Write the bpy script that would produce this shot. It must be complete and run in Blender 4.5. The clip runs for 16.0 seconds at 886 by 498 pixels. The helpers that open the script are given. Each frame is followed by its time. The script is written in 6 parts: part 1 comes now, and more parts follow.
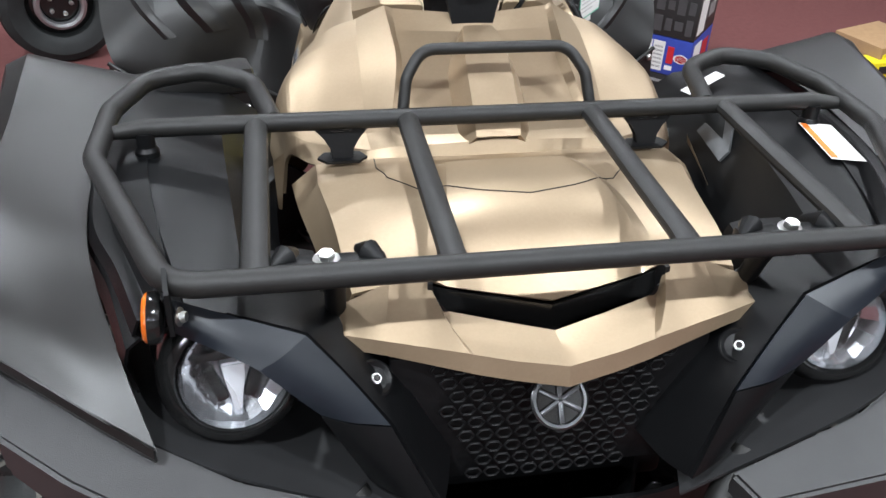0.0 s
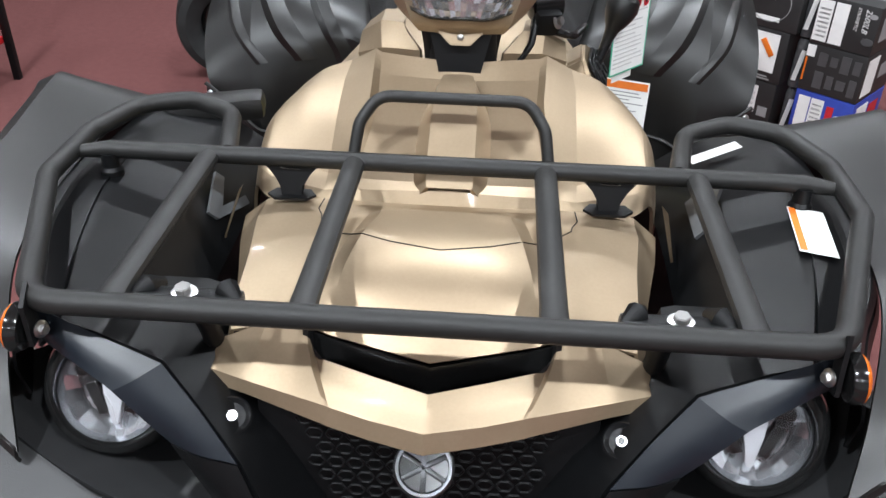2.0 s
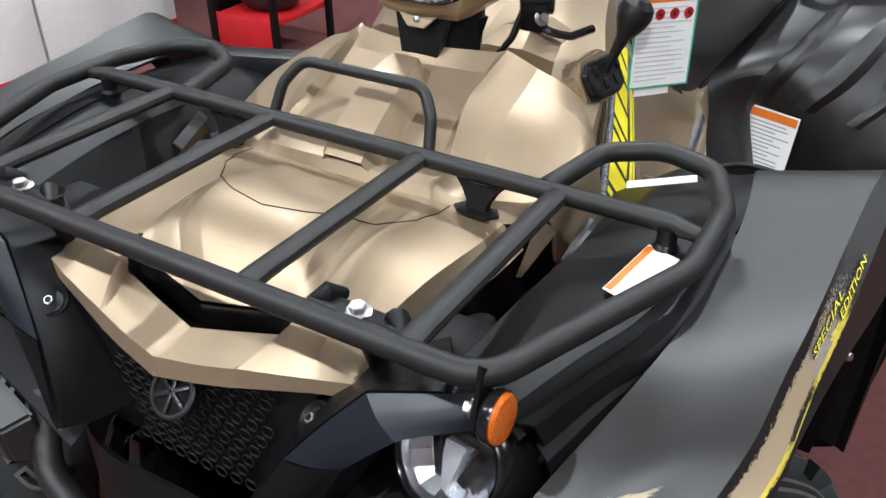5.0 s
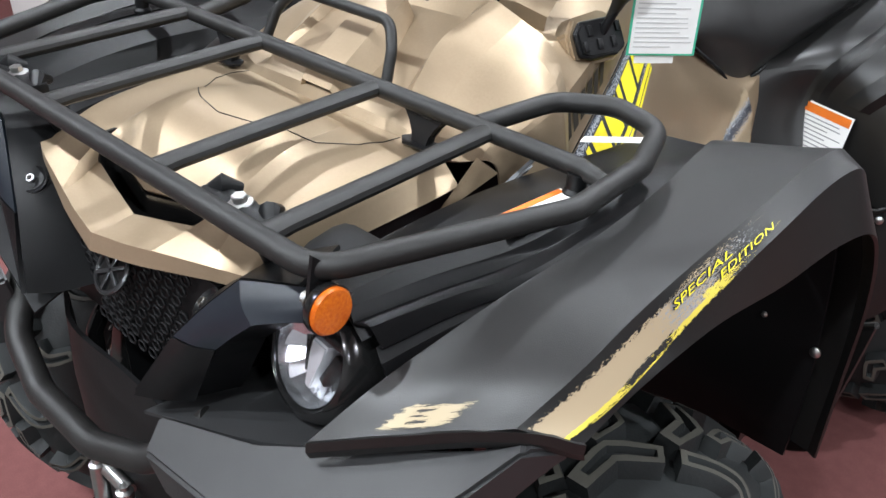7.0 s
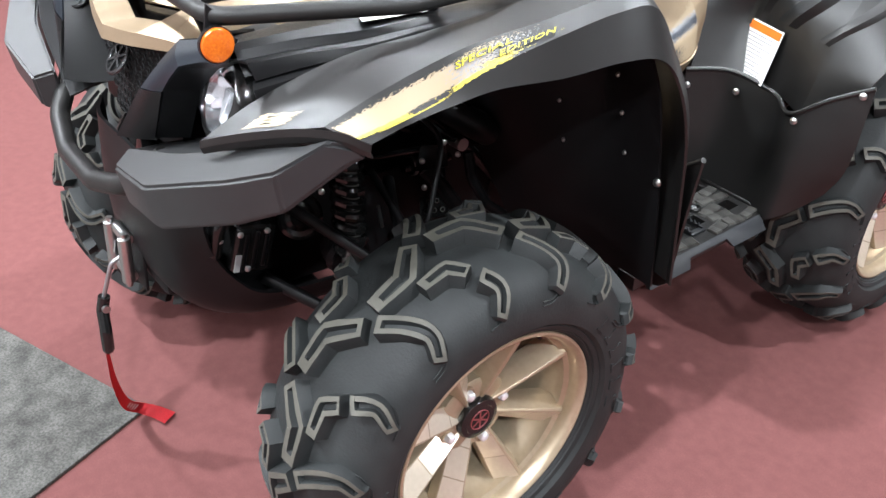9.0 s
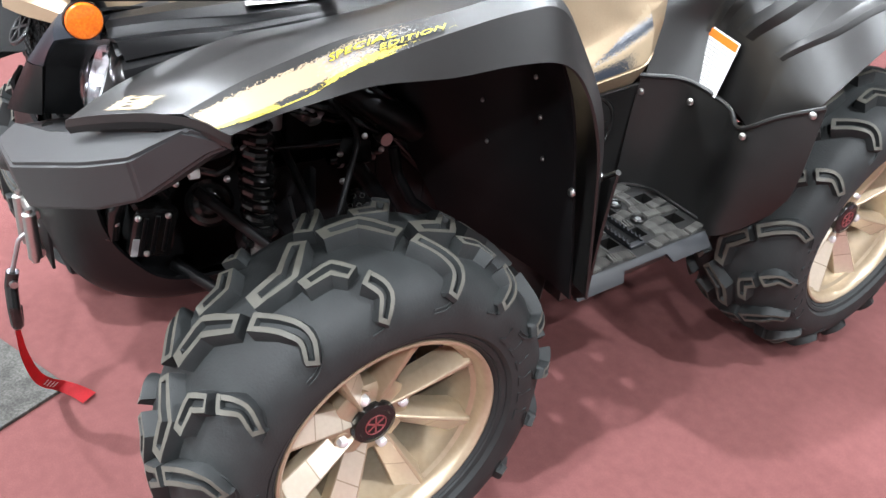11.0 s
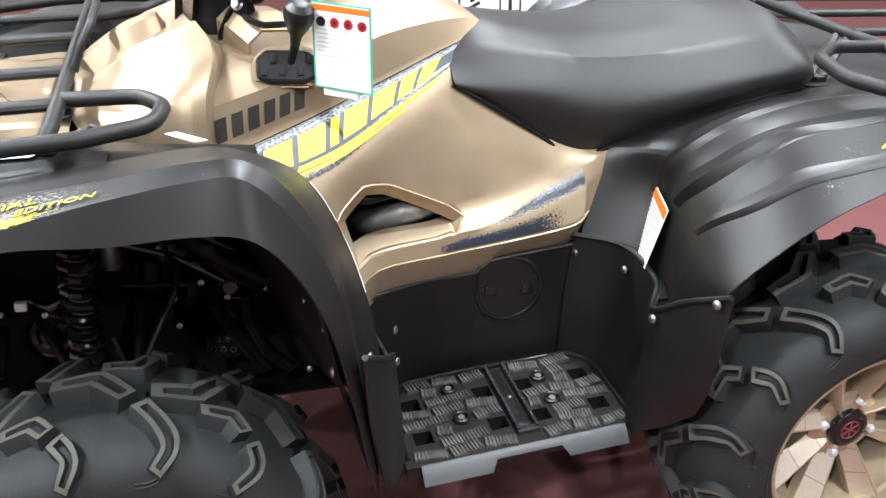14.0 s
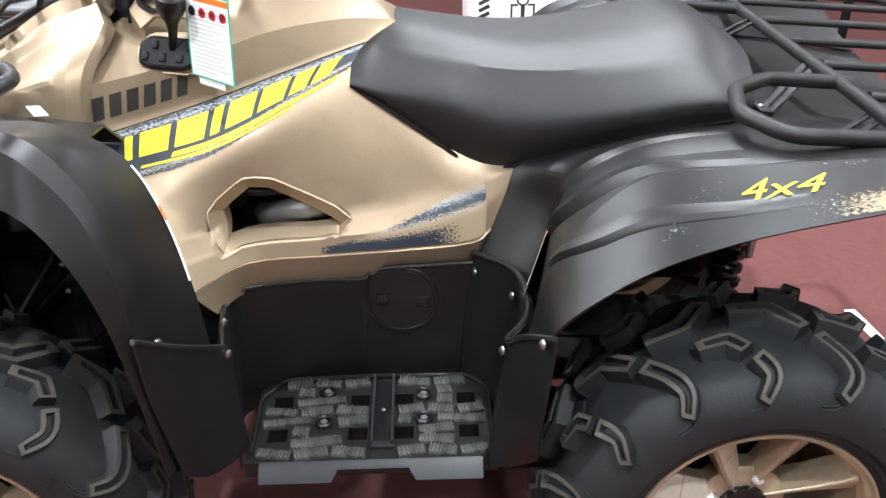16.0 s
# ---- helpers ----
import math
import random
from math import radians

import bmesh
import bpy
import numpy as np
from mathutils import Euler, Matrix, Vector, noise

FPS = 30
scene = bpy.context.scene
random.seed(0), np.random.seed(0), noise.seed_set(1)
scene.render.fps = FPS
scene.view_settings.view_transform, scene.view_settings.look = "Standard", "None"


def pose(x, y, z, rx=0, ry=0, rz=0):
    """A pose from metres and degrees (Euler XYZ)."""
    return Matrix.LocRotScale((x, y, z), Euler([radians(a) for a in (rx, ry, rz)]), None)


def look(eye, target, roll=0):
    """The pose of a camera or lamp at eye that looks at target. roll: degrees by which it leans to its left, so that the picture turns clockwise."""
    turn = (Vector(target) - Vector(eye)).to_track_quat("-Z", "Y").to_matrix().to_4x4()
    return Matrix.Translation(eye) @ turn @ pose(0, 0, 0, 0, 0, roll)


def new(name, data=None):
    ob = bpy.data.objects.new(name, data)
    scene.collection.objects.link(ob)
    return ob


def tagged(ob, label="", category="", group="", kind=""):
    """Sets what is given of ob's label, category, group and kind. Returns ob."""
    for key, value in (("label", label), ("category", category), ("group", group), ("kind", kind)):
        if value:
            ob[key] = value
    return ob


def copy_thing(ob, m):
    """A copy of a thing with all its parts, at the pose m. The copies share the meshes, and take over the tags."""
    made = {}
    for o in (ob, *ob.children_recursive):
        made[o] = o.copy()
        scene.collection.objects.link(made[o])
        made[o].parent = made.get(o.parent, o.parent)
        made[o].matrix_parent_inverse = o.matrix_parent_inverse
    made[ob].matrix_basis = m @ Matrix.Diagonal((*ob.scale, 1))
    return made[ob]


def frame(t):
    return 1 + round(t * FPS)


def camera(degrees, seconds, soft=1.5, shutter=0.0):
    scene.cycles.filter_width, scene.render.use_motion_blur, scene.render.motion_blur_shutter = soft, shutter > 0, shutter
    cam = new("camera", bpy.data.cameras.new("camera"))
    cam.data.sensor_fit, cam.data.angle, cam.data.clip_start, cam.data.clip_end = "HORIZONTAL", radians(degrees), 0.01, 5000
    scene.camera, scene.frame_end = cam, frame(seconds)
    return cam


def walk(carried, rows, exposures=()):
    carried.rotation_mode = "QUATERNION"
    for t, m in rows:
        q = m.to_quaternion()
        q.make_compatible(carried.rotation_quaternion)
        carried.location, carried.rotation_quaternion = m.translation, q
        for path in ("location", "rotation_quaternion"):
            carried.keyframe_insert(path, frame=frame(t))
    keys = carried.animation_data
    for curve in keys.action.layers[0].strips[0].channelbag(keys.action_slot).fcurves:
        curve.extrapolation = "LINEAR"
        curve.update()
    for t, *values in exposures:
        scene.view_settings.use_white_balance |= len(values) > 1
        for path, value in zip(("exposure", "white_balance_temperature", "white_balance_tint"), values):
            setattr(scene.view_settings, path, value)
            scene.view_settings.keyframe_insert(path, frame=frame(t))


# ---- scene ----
cam = camera(54.4, 16.0)
PATH = [
    (0, (-0.2444, -0.8973, 1.4613), (0.0887, 0.7131, 0.3230), 2.86),
    (0.5, (-0.1580, -0.8861, 1.4653), (0.0678, 0.7522, 0.3405), 2.94),
    (1, (-0.0462, -0.8826, 1.4675), (0.0278, 0.7772, 0.3543), 1.95),
    (1.5, (0.0022, -0.8812, 1.4740), (-0.0421, 0.7828, 0.3652), 1.92),
    (2, (0.0489, -0.8877, 1.4814), (-0.0546, 0.7843, 0.3888), 1.25),
    (2.5, (0.0879, -0.8483, 1.4794), (-0.0774, 0.8267, 0.3991), 0.72),
    (3, (0.1739, -0.7641, 1.4529), (-0.1677, 0.8807, 0.3677), 2.10),
    (3.5, (0.2423, -0.7016, 1.4278), (-0.2509, 0.8749, 0.3002), 1.62),
    (4, (0.3171, -0.7040, 1.4367), (-0.3130, 0.8294, 0.3180), 0.61),
    (4.2, (0.3711, -0.7080, 1.4414), (-0.3324, 0.7959, 0.3264), 0.15),
    (4.5, (0.4539, -0.7259, 1.4527), (-0.3228, 0.7487, 0.3472), -0.19),
    (5, (0.5837, -0.7429, 1.4635), (-0.2852, 0.6923, 0.3749), -0.65),
    (5.2, (0.6113, -0.7510, 1.4657), (-0.2667, 0.6821, 0.3815), -0.49),
    (7.4, (0.9380, -0.6469, 1.4107), (-0.2512, 0.5295, 0.3144), 1.81),
    (8, (1.1888, -0.6811, 1.4022), (-0.0813, 0.4185, 0.3170), 2.95),
    (8.3, (1.2557, -0.6941, 1.3924), (-0.0364, 0.3729, 0.3006), 2.36),
    (8.6, (1.2928, -0.7071, 1.3847), (-0.0117, 0.3268, 0.2759), 1.31),
    (10.8, (1.3771, -0.5959, 1.3667), (0.0930, 0.4148, 0.2137), 3.93),
    (11, (1.3885, -0.5301, 1.3707), (0.0739, 0.4558, 0.2306), 4.30),
    (11.5, (1.4299, -0.4360, 1.3967), (0.0126, 0.4644, 0.3102), 1.87),
    (12, (1.4949, -0.3249, 1.4347), (-0.0578, 0.4258, 0.4220), -0.05),
    (12.5, (1.6041, -0.1788, 1.4425), (-0.0245, 0.4348, 0.4570), -0.31),
    (13, (1.6257, -0.0995, 1.4355), (-0.0272, 0.4570, 0.4566), -1.40),
    (13.5, (1.5981, 0.0332, 1.4172), (-0.0764, 0.5561, 0.4567), -1.10),
    (14, (1.5545, 0.1999, 1.4117), (-0.1377, 0.6727, 0.4562), -1.15),
    (14.5, (1.5960, 0.3336, 1.4077), (-0.1388, 0.6957, 0.4806), -0.99),
    (15, (1.6842, 0.4955, 1.4154), (-0.0768, 0.7110, 0.4921), 0.74),
    (15.5, (1.6910, 0.6007, 1.4050), (-0.0772, 0.7079, 0.4768), -1.01),
    (16, (1.5965, 0.7348, 1.3925), (-0.1660, 0.7810, 0.4483), -0.72),
]
walk(cam, [(t, look(eye, target, roll)) for t, eye, target, roll in PATH], exposures=[(0,-.04),(1.5,-.08),(3,-.12),(3.5,-.30),(5,-.25),(7.5,.32),(8.5,.82),(11,1.25),(11.5,1.26),(12.5,.95),(13.5,.95),(14.5,.71),(16,.62)])

# ---- world and lamps ----
world = bpy.data.worlds.new("world")
scene.world = world
world.use_nodes = True
world.node_tree.nodes["Background"].inputs[0].default_value = (1.0, 0.95, 0.9, 1)
world.node_tree.nodes["Background"].inputs[1].default_value = 0.02

CEILING = 3.4
LAMPS = [(-3.85, 1.45, 18), (-1.9, 1.45, 55), (.05, 1.45, 60), (2.0, 1.45, 60), (3.95, 1.45, 48),
         (-3.0, -1.45, 85), (-1.05, -1.45, 88), (.9, -1.45, 66), (2.85, -1.45, 66),
         (-2.9, 4.35, 30), (-.95, 4.35, 56), (1.0, 4.35, 50), (2.95, 4.35, 22),
         (-1.9, -4.2, 80), (.05, -4.2, 60), (2.0, -4.2, 60)]
for x, y, watts in LAMPS:
    lamp = bpy.data.lights.new("ceiling_lamp_light", "AREA")
    lamp.shape, lamp.size, lamp.size_y, lamp.energy = "RECTANGLE", 0.09, 0.09, watts
    lamp.color = (0.93, 1.0, 1.07)
    ob = new("ceiling_lamp_light", lamp)
    ob.matrix_basis = pose(x, y, CEILING - 0.07)


# ---- materials ----
def material(name, colour, rough=0.5, metal=0.0, second=None, scale=40.0, mix=0.5, bump=0.0, bump_scale=400.0, spec=0.5, coat=0.0, stain=0.0):
    """A surface with grain at two scales, in object space."""
    m = bpy.data.materials.new(name)
    m.use_nodes = True
    nt = m.node_tree
    b = nt.nodes["Principled BSDF"]
    b.inputs["Roughness"].default_value, b.inputs["Metallic"].default_value = rough, metal
    b.inputs["Specular IOR Level"].default_value = spec
    b.inputs["Coat Weight"].default_value = coat
    co = nt.nodes.new("ShaderNodeTexCoord")
    n1 = nt.nodes.new("ShaderNodeTexNoise")
    n1.inputs["Scale"].default_value, n1.inputs["Detail"].default_value = scale, 6.0
    n2 = nt.nodes.new("ShaderNodeTexNoise")
    n2.inputs["Scale"].default_value, n2.inputs["Detail"].default_value = scale / 9, 3.0
    nt.links.new(co.outputs["Object"], n1.inputs["Vector"])
    nt.links.new(co.outputs["Object"], n2.inputs["Vector"])
    add = nt.nodes.new("ShaderNodeMath")
    add.operation = "MULTIPLY"
    nt.links.new(n1.outputs["Fac"], add.inputs[0])
    nt.links.new(n2.outputs["Fac"], add.inputs[1])
    ramp = nt.nodes.new("ShaderNodeValToRGB")
    ramp.color_ramp.elements[0].position, ramp.color_ramp.elements[1].position = 0.25 - 0.2 * mix, 0.25 + 0.2 * mix
    other = second or tuple(c * 0.86 for c in colour)
    ramp.color_ramp.elements[0].color, ramp.color_ramp.elements[1].color = (*other, 1), (*colour, 1)
    nt.links.new(add.outputs[0], ramp.inputs[0])
    nt.links.new(ramp.outputs[0], b.inputs["Base Color"])
    rr = nt.nodes.new("ShaderNodeMapRange")
    rr.inputs["To Min"].default_value, rr.inputs["To Max"].default_value = rough - 0.05, rough + 0.06 + stain
    nt.links.new(n2.outputs["Fac"], rr.inputs["Value"])
    nt.links.new(rr.outputs[0], b.inputs["Roughness"])
    if bump:
        n3 = nt.nodes.new("ShaderNodeTexNoise")
        n3.inputs["Scale"].default_value, n3.inputs["Detail"].default_value = bump_scale, 2.0
        nt.links.new(co.outputs["Object"], n3.inputs["Vector"])
        bm_ = nt.nodes.new("ShaderNodeBump")
        bm_.inputs["Strength"].default_value, bm_.inputs["Distance"].default_value = bump, 0.001
        nt.links.new(n3.outputs["Fac"], bm_.inputs["Height"])
        nt.links.new(bm_.outputs[0], b.inputs["Normal"])
    return m


def glowing(name, colour, strength):
    m = bpy.data.materials.new(name)
    m.use_nodes = True
    b = m.node_tree.nodes["Principled BSDF"]
    b.inputs["Emission Color"].default_value, b.inputs["Emission Strength"].default_value = (*colour, 1), strength
    return m


GOLD = material("bronze_paint", (0.330, 0.250, 0.165), 0.43, 0.64, (0.305, 0.230, 0.150), 300, 0.6, 0.05, 1500, coat=0.05)
PLASTIC = material("satin_black_plastic", (0.0076, 0.0074, 0.0071), 0.39, 0.0, (0.0056, 0.0054, 0.0052), 90, 0.7, 0.18, 1100, spec=0.5)
ROUGH = material("grained_black_plastic", (0.0048, 0.0050, 0.0054), 0.35, 0.0, (0.0038, 0.0040, 0.0044), 120, 0.7, 0.2, 1500, spec=0.18)
WING = material("worn_grained_plastic", (0.021, 0.0212, 0.022), 0.47, 0.0, (0.015, 0.0152, 0.016), 30, 0.8, 0.3, 1200)
COWL = material("dark_blue_black_plastic", (0.0085, 0.0115, 0.0165), 0.36, 0.0, (0.0065, 0.009, 0.013), 90, 0.7, 0.12, 1100, spec=0.34)
POWDER = material("black_powder_coat", (0.0125, 0.0122, 0.0116), 0.44, 0.0, (0.0095, 0.0092, 0.0088), 160, 0.7, 0.3, 1600, spec=0.36)
DARK = material("dull_black_metal", (0.005, 0.005, 0.0055), 0.5, 0.1, None, 60, 0.7, 0.2, 300, spec=0.25)
GLOSS = material("gloss_black", (0.008, 0.008, 0.008), 0.16, 0.0, None, 60, 0.6)
RUBBER = material("tyre_rubber", (0.0180, 0.0205, 0.0205), 0.58, 0.0, (0.0070, 0.0080, 0.0082), 16, 0.8, 0.5, 260, spec=0.4, stain=0.12)
MOULD = material("tyre_mould_edge", (0.078, 0.074, 0.060), 0.65, 0.0, (0.05, 0.048, 0.040), 45, 0.8, 0.2, 500)
VINYL = material("seat_vinyl", (0.0150, 0.0148, 0.0145), 0.43, 0.0, (0.010, 0.0099, 0.0098), 90, 0.7, 0.4, 800)
STAY = material("grey_painted_steel", (0.13, 0.135, 0.14), 0.4, 0.4, None, 90, 0.7)
FOOT = material("worn_grey_footboard", (0.125, 0.122, 0.113), 0.27, 0.1, (0.018, 0.0175, 0.0165), 60, 0.9, 0.5, 420)
FOOT_BASE = material("black_footboard_plastic", (0.008, 0.0078, 0.0074), 0.34, 0.0, (0.008, 0.0078, 0.0075), 90, 0.9, 0.4, 420)
WORN = material("worn_grey_plastic", (0.018, 0.020, 0.023), 0.36, 0.1, (0.018, 0.019, 0.020), 60, 0.9, 0.3, 400)
STEEL = material("zinc_steel", (0.50, 0.50, 0.49), 0.30, 1.0, (0.45, 0.45, 0.44), 120, 0.8)
SILVER = material("grey_aluminium", (0.42, 0.43, 0.44), 0.35, 0.9, (0.34, 0.35, 0.36), 90, 0.8, 0.2, 500)
CHROME = material("chrome_reflector", (0.88, 0.89, 0.92), 0.27, 0.58, (0.7, 0.71, 0.72), 60, 0.8)
REFLECTOR = material("bright_reflector", (0.86, 0.87, 0.89), 0.16, 0.93, (0.76, 0.77, 0.79), 90, 0.8)
EXHAUST = material("weathered_grey_metal", (0.26, 0.25, 0.235), 0.42, 0.6, (0.16, 0.15, 0.14), 40, 0.8, 0.3, 300)
EMBLEM = material("dark_chrome", (0.10, 0.104, 0.108), 0.25, 0.9, None, 90, 0.7)
RIM = material("bronze_alloy", (0.46, 0.37, 0.26), 0.34, 0.55, (0.40, 0.32, 0.22), 90, 0.7, 0.1, 900)
RIM_FACE = material("machined_alloy", (0.74, 0.66, 0.54), 0.30, 0.6, (0.68, 0.60, 0.48), 140, 0.7)
WHITE = material("white_paper", (0.80, 0.80, 0.78), 0.55, 0.0, (0.74, 0.74, 0.72), 50, 0.7)
ORANGE = material("orange_print", (0.72, 0.165, 0.012), 0.5)
INK = material("black_print", (0.02, 0.02, 0.02), 0.5)
GREY_INK = material("grey_print", (0.28, 0.28, 0.28), 0.5)
PALE_INK = material("pale_print", (0.52, 0.52, 0.51), 0.5)
RED_INK = material("red_print", (0.55, 0.02, 0.03), 0.5)
GREEN_INK = material("green_print", (0.05, 0.42, 0.26), 0.5)
BLUE_INK = material("blue_print", (0.03, 0.06, 0.36), 0.5)
YELLOW = material("yellow_decal", (0.80, 0.68, 0.02), 0.42)
SLATE_INK = material("slate_decal", (0.018, 0.024, 0.034), 0.42)
GRAPHITE = material("graphite_decal", (0.030, 0.026, 0.022), 0.6, spec=0.2)
RED = material("red_plastic", (0.55, 0.015, 0.02), 0.45)
HUB_RED = material("dull_red_print", (0.26, 0.05, 0.055), 0.45)
STRAP = material("red_webbing", (0.50, 0.012, 0.02), 0.7, 0.0, (0.36, 0.01, 0.015), 300, 0.8, 0.6, 900)
CARDBOARD = material("brown_cardboard", (0.36, 0.22, 0.11), 0.8)
PAINT_WHITE = material("white_ceiling_paint", (0.64, 0.63, 0.61), 0.8, 0.0, None, 8, 0.7, 0.2, 60)
WALL = material("grey_wall_paint", (0.42, 0.40, 0.39), 0.8, 0.0, None, 4, 0.7, 0.2, 60)


def carpet(name, colour, second, scale):
    m = material(name, colour, 0.95, 0.0, second, scale, 0.9, 1.0, 900, spec=0.1)
    return m


CARPET = carpet("maroon_carpet", (0.158, 0.063, 0.060), (0.118, 0.046, 0.044), 320)
MAT = carpet("grey_mat", (0.140, 0.137, 0.126), (0.032, 0.031, 0.029), 190)


def clear(name, colour, rough=0.02):
    m = bpy.data.materials.new(name)
    m.use_nodes = True
    nt = m.node_tree
    through_, gloss_, mix_, fres = (nt.nodes.new(k) for k in ("ShaderNodeBsdfTransparent", "ShaderNodeBsdfGlossy", "ShaderNodeMixShader", "ShaderNodeLayerWeight"))
    through_.inputs[0].default_value = (*colour, 1)
    gloss_.inputs["Roughness"].default_value = rough
    power_, scale_ = nt.nodes.new("ShaderNodeMath"), nt.nodes.new("ShaderNodeMath")
    power_.operation, scale_.operation = "POWER", "MULTIPLY_ADD"
    power_.inputs[1].default_value, scale_.inputs[1].default_value, scale_.inputs[2].default_value = 4.0, 0.6, 0.04
    nt.links.new(fres.outputs["Facing"], power_.inputs[0])
    nt.links.new(power_.outputs[0], scale_.inputs[0])
    nt.links.new(scale_.outputs[0], mix_.inputs[0])
    nt.links.new(through_.outputs[0], mix_.inputs[1])
    nt.links.new(gloss_.outputs[0], mix_.inputs[2])
    nt.links.new(mix_.outputs[0], nt.nodes["Material Output"].inputs["Surface"])
    return m


GLASS = clear("headlight_glass", (0.95, 0.97, 1.0))
AMBER = material("amber_lens", (0.62, 0.15, 0.008), 0.16, 0.0, (0.40, 0.060, 0.004), 330, 0.9, 0.9, 240, coat=0.6)


BARE = (0.0, 0.0, 0.001)


def camo(name, ground, bands):
    """Ragged colour bands over the decal's own map (u along it, v across), broken up by blocky noise.
    bands: (v low, v high, rises of both along u, u from, u to, colour, raggedness, noise scale)."""
    m = bpy.data.materials.new(name)
    m.use_nodes = True
    nt = m.node_tree
    b = nt.nodes["Principled BSDF"]
    b.inputs["Roughness"].default_value = 0.4

    def calc(op, x, y, z=None):
        n = nt.nodes.new("ShaderNodeMath")
        n.operation = op
        for k, v in enumerate((x, y, z)):
            if isinstance(v, (int, float)):
                n.inputs[k].default_value = v
            elif v is not None:
                nt.links.new(v, n.inputs[k])
        return n.outputs[0]

    uv = nt.nodes.new("ShaderNodeTexCoord")
    sep = nt.nodes.new("ShaderNodeSeparateXYZ")
    nt.links.new(uv.outputs["UV"], sep.inputs[0])
    last = None
    alpha = 0.0 if ground is BARE else 1.0
    for k, (lo, hi, rise, rise_hi, u0, u1, colour, ragged, scale) in enumerate(bands):
        mapping = nt.nodes.new("ShaderNodeMapping")
        mapping.inputs["Location"].default_value = (k * 3.1, k * 1.7, 0)
        mapping.inputs["Scale"].default_value = (scale, scale * 0.28, 1)
        nt.links.new(uv.outputs["UV"], mapping.inputs["Vector"])
        noise_ = nt.nodes.new("ShaderNodeTexNoise")
        noise_.inputs["Scale"].default_value, noise_.inputs["Detail"].default_value, noise_.inputs["Roughness"].default_value = 1.0, 8.0, 0.75
        nt.links.new(mapping.outputs[0], noise_.inputs["Vector"])
        wob = calc("MULTIPLY_ADD", noise_.outputs["Fac"], ragged, -ragged / 2)
        level = calc("ADD", sep.outputs["Y"], wob)
        over = calc("GREATER_THAN", level, calc("MULTIPLY_ADD", sep.outputs["X"], rise, lo))
        under = calc("LESS_THAN", level, calc("MULTIPLY_ADD", sep.outputs["X"], rise_hi, hi))
        along = calc("ADD", sep.outputs["X"], wob)
        hit = calc("MULTIPLY", calc("MULTIPLY", over, under), calc("COMPARE", along, (u0 + u1) / 2, (u1 - u0) / 2))
        mixn = nt.nodes.new("ShaderNodeMix")
        mixn.data_type = "RGBA"
        mixn.inputs["A"].default_value = (*ground, 1)
        if last:
            nt.links.new(last, mixn.inputs["A"])
        mixn.inputs["B"].default_value = (*colour, 1)
        nt.links.new(hit, mixn.inputs["Factor"])
        last = mixn.outputs["Result"]
        solid = 0.0 if colour is BARE else 1.0
        alpha = calc("ADD", calc("MULTIPLY", alpha, calc("SUBTRACT", 1.0, hit)), calc("MULTIPLY", hit, solid))
    nt.links.new(last, b.inputs["Base Color"])
    nt.links.new(alpha, b.inputs["Alpha"])
    return m


TAN, SLATE, PALE, BLACK, SUN, FLECK = (0.34, 0.265, 0.17), (0.018, 0.024, 0.034), (0.33, 0.345, 0.37), (0.014, 0.0145, 0.016), (0.60, 0.48, 0.07), (0.24, 0.245, 0.255)
CAMO_FENDER = camo("fender_camouflage", BARE, [
    (-0.3, 1.0, 0, -0.3, -0.2, 0.92, TAN, 0.34, 40), (-0.2, 0.95, 0, 0, 0.45, 1.03, FLECK, 0.7, 70), (0.70, 1.6, -0.1, 0, -0.2, 1.2, BARE, 0.5, 80), (-0.4, 1.2, 0.0, 0, 0.55, 1.2, BARE, 0.0, 90), (-0.2, 0.80, 0, -0.1, 0.50, 1.02, TAN, 0.9, 70), (-0.1, 0.70, 0, 0, 0.55, 1.02, FLECK, 1.1, 100), (0.10, 0.9, 0.1, 0, 0.58, 1.2, BARE, 1.1, 120),
    (0.08, 0.20, 0, 0, -0.1, 0.60, SUN, 0.10, 30), (0.10, 0.22, 0, 0, 0.22, 0.40, BLACK, 0.30, 60), (0.16, 0.30, 0, 0, 0.52, 0.72, SUN, 0.3, 50), (-0.3, 0.34, 0, 0, 0.60, 1.3, BARE, 0.5, 90), (-0.3, 0.10, 0, 0, -0.1, 1.2, BARE, 0.25, 50), (-0.3, 0.08, 0, 0, 0.08, 0.36, SUN, 0.25, 60)])
CAMO_SIDE = camo("side_camouflage", SLATE, [
    (0.88, 1.5, 0, 0, -0.2, 1.2, PALE, 0.5, 110), (0.94, 1.5, 0, 0, -0.2, 1.2, SLATE, 0.9, 120), (-0.5, 0.10, 0, 0.62, -0.3, 1.3, PALE, 0.6, 110), (-0.5, 0.06, 0, 0.6, -0.3, 1.3, TAN, 0.6, 90),
    (-0.5, 0.04, 0, 0.62, -0.2, 1.2, SLATE, 0.8, 110), (-0.5, -0.06, 0, 0.66, -0.3, 1.3, BARE, 0.28, 70)])
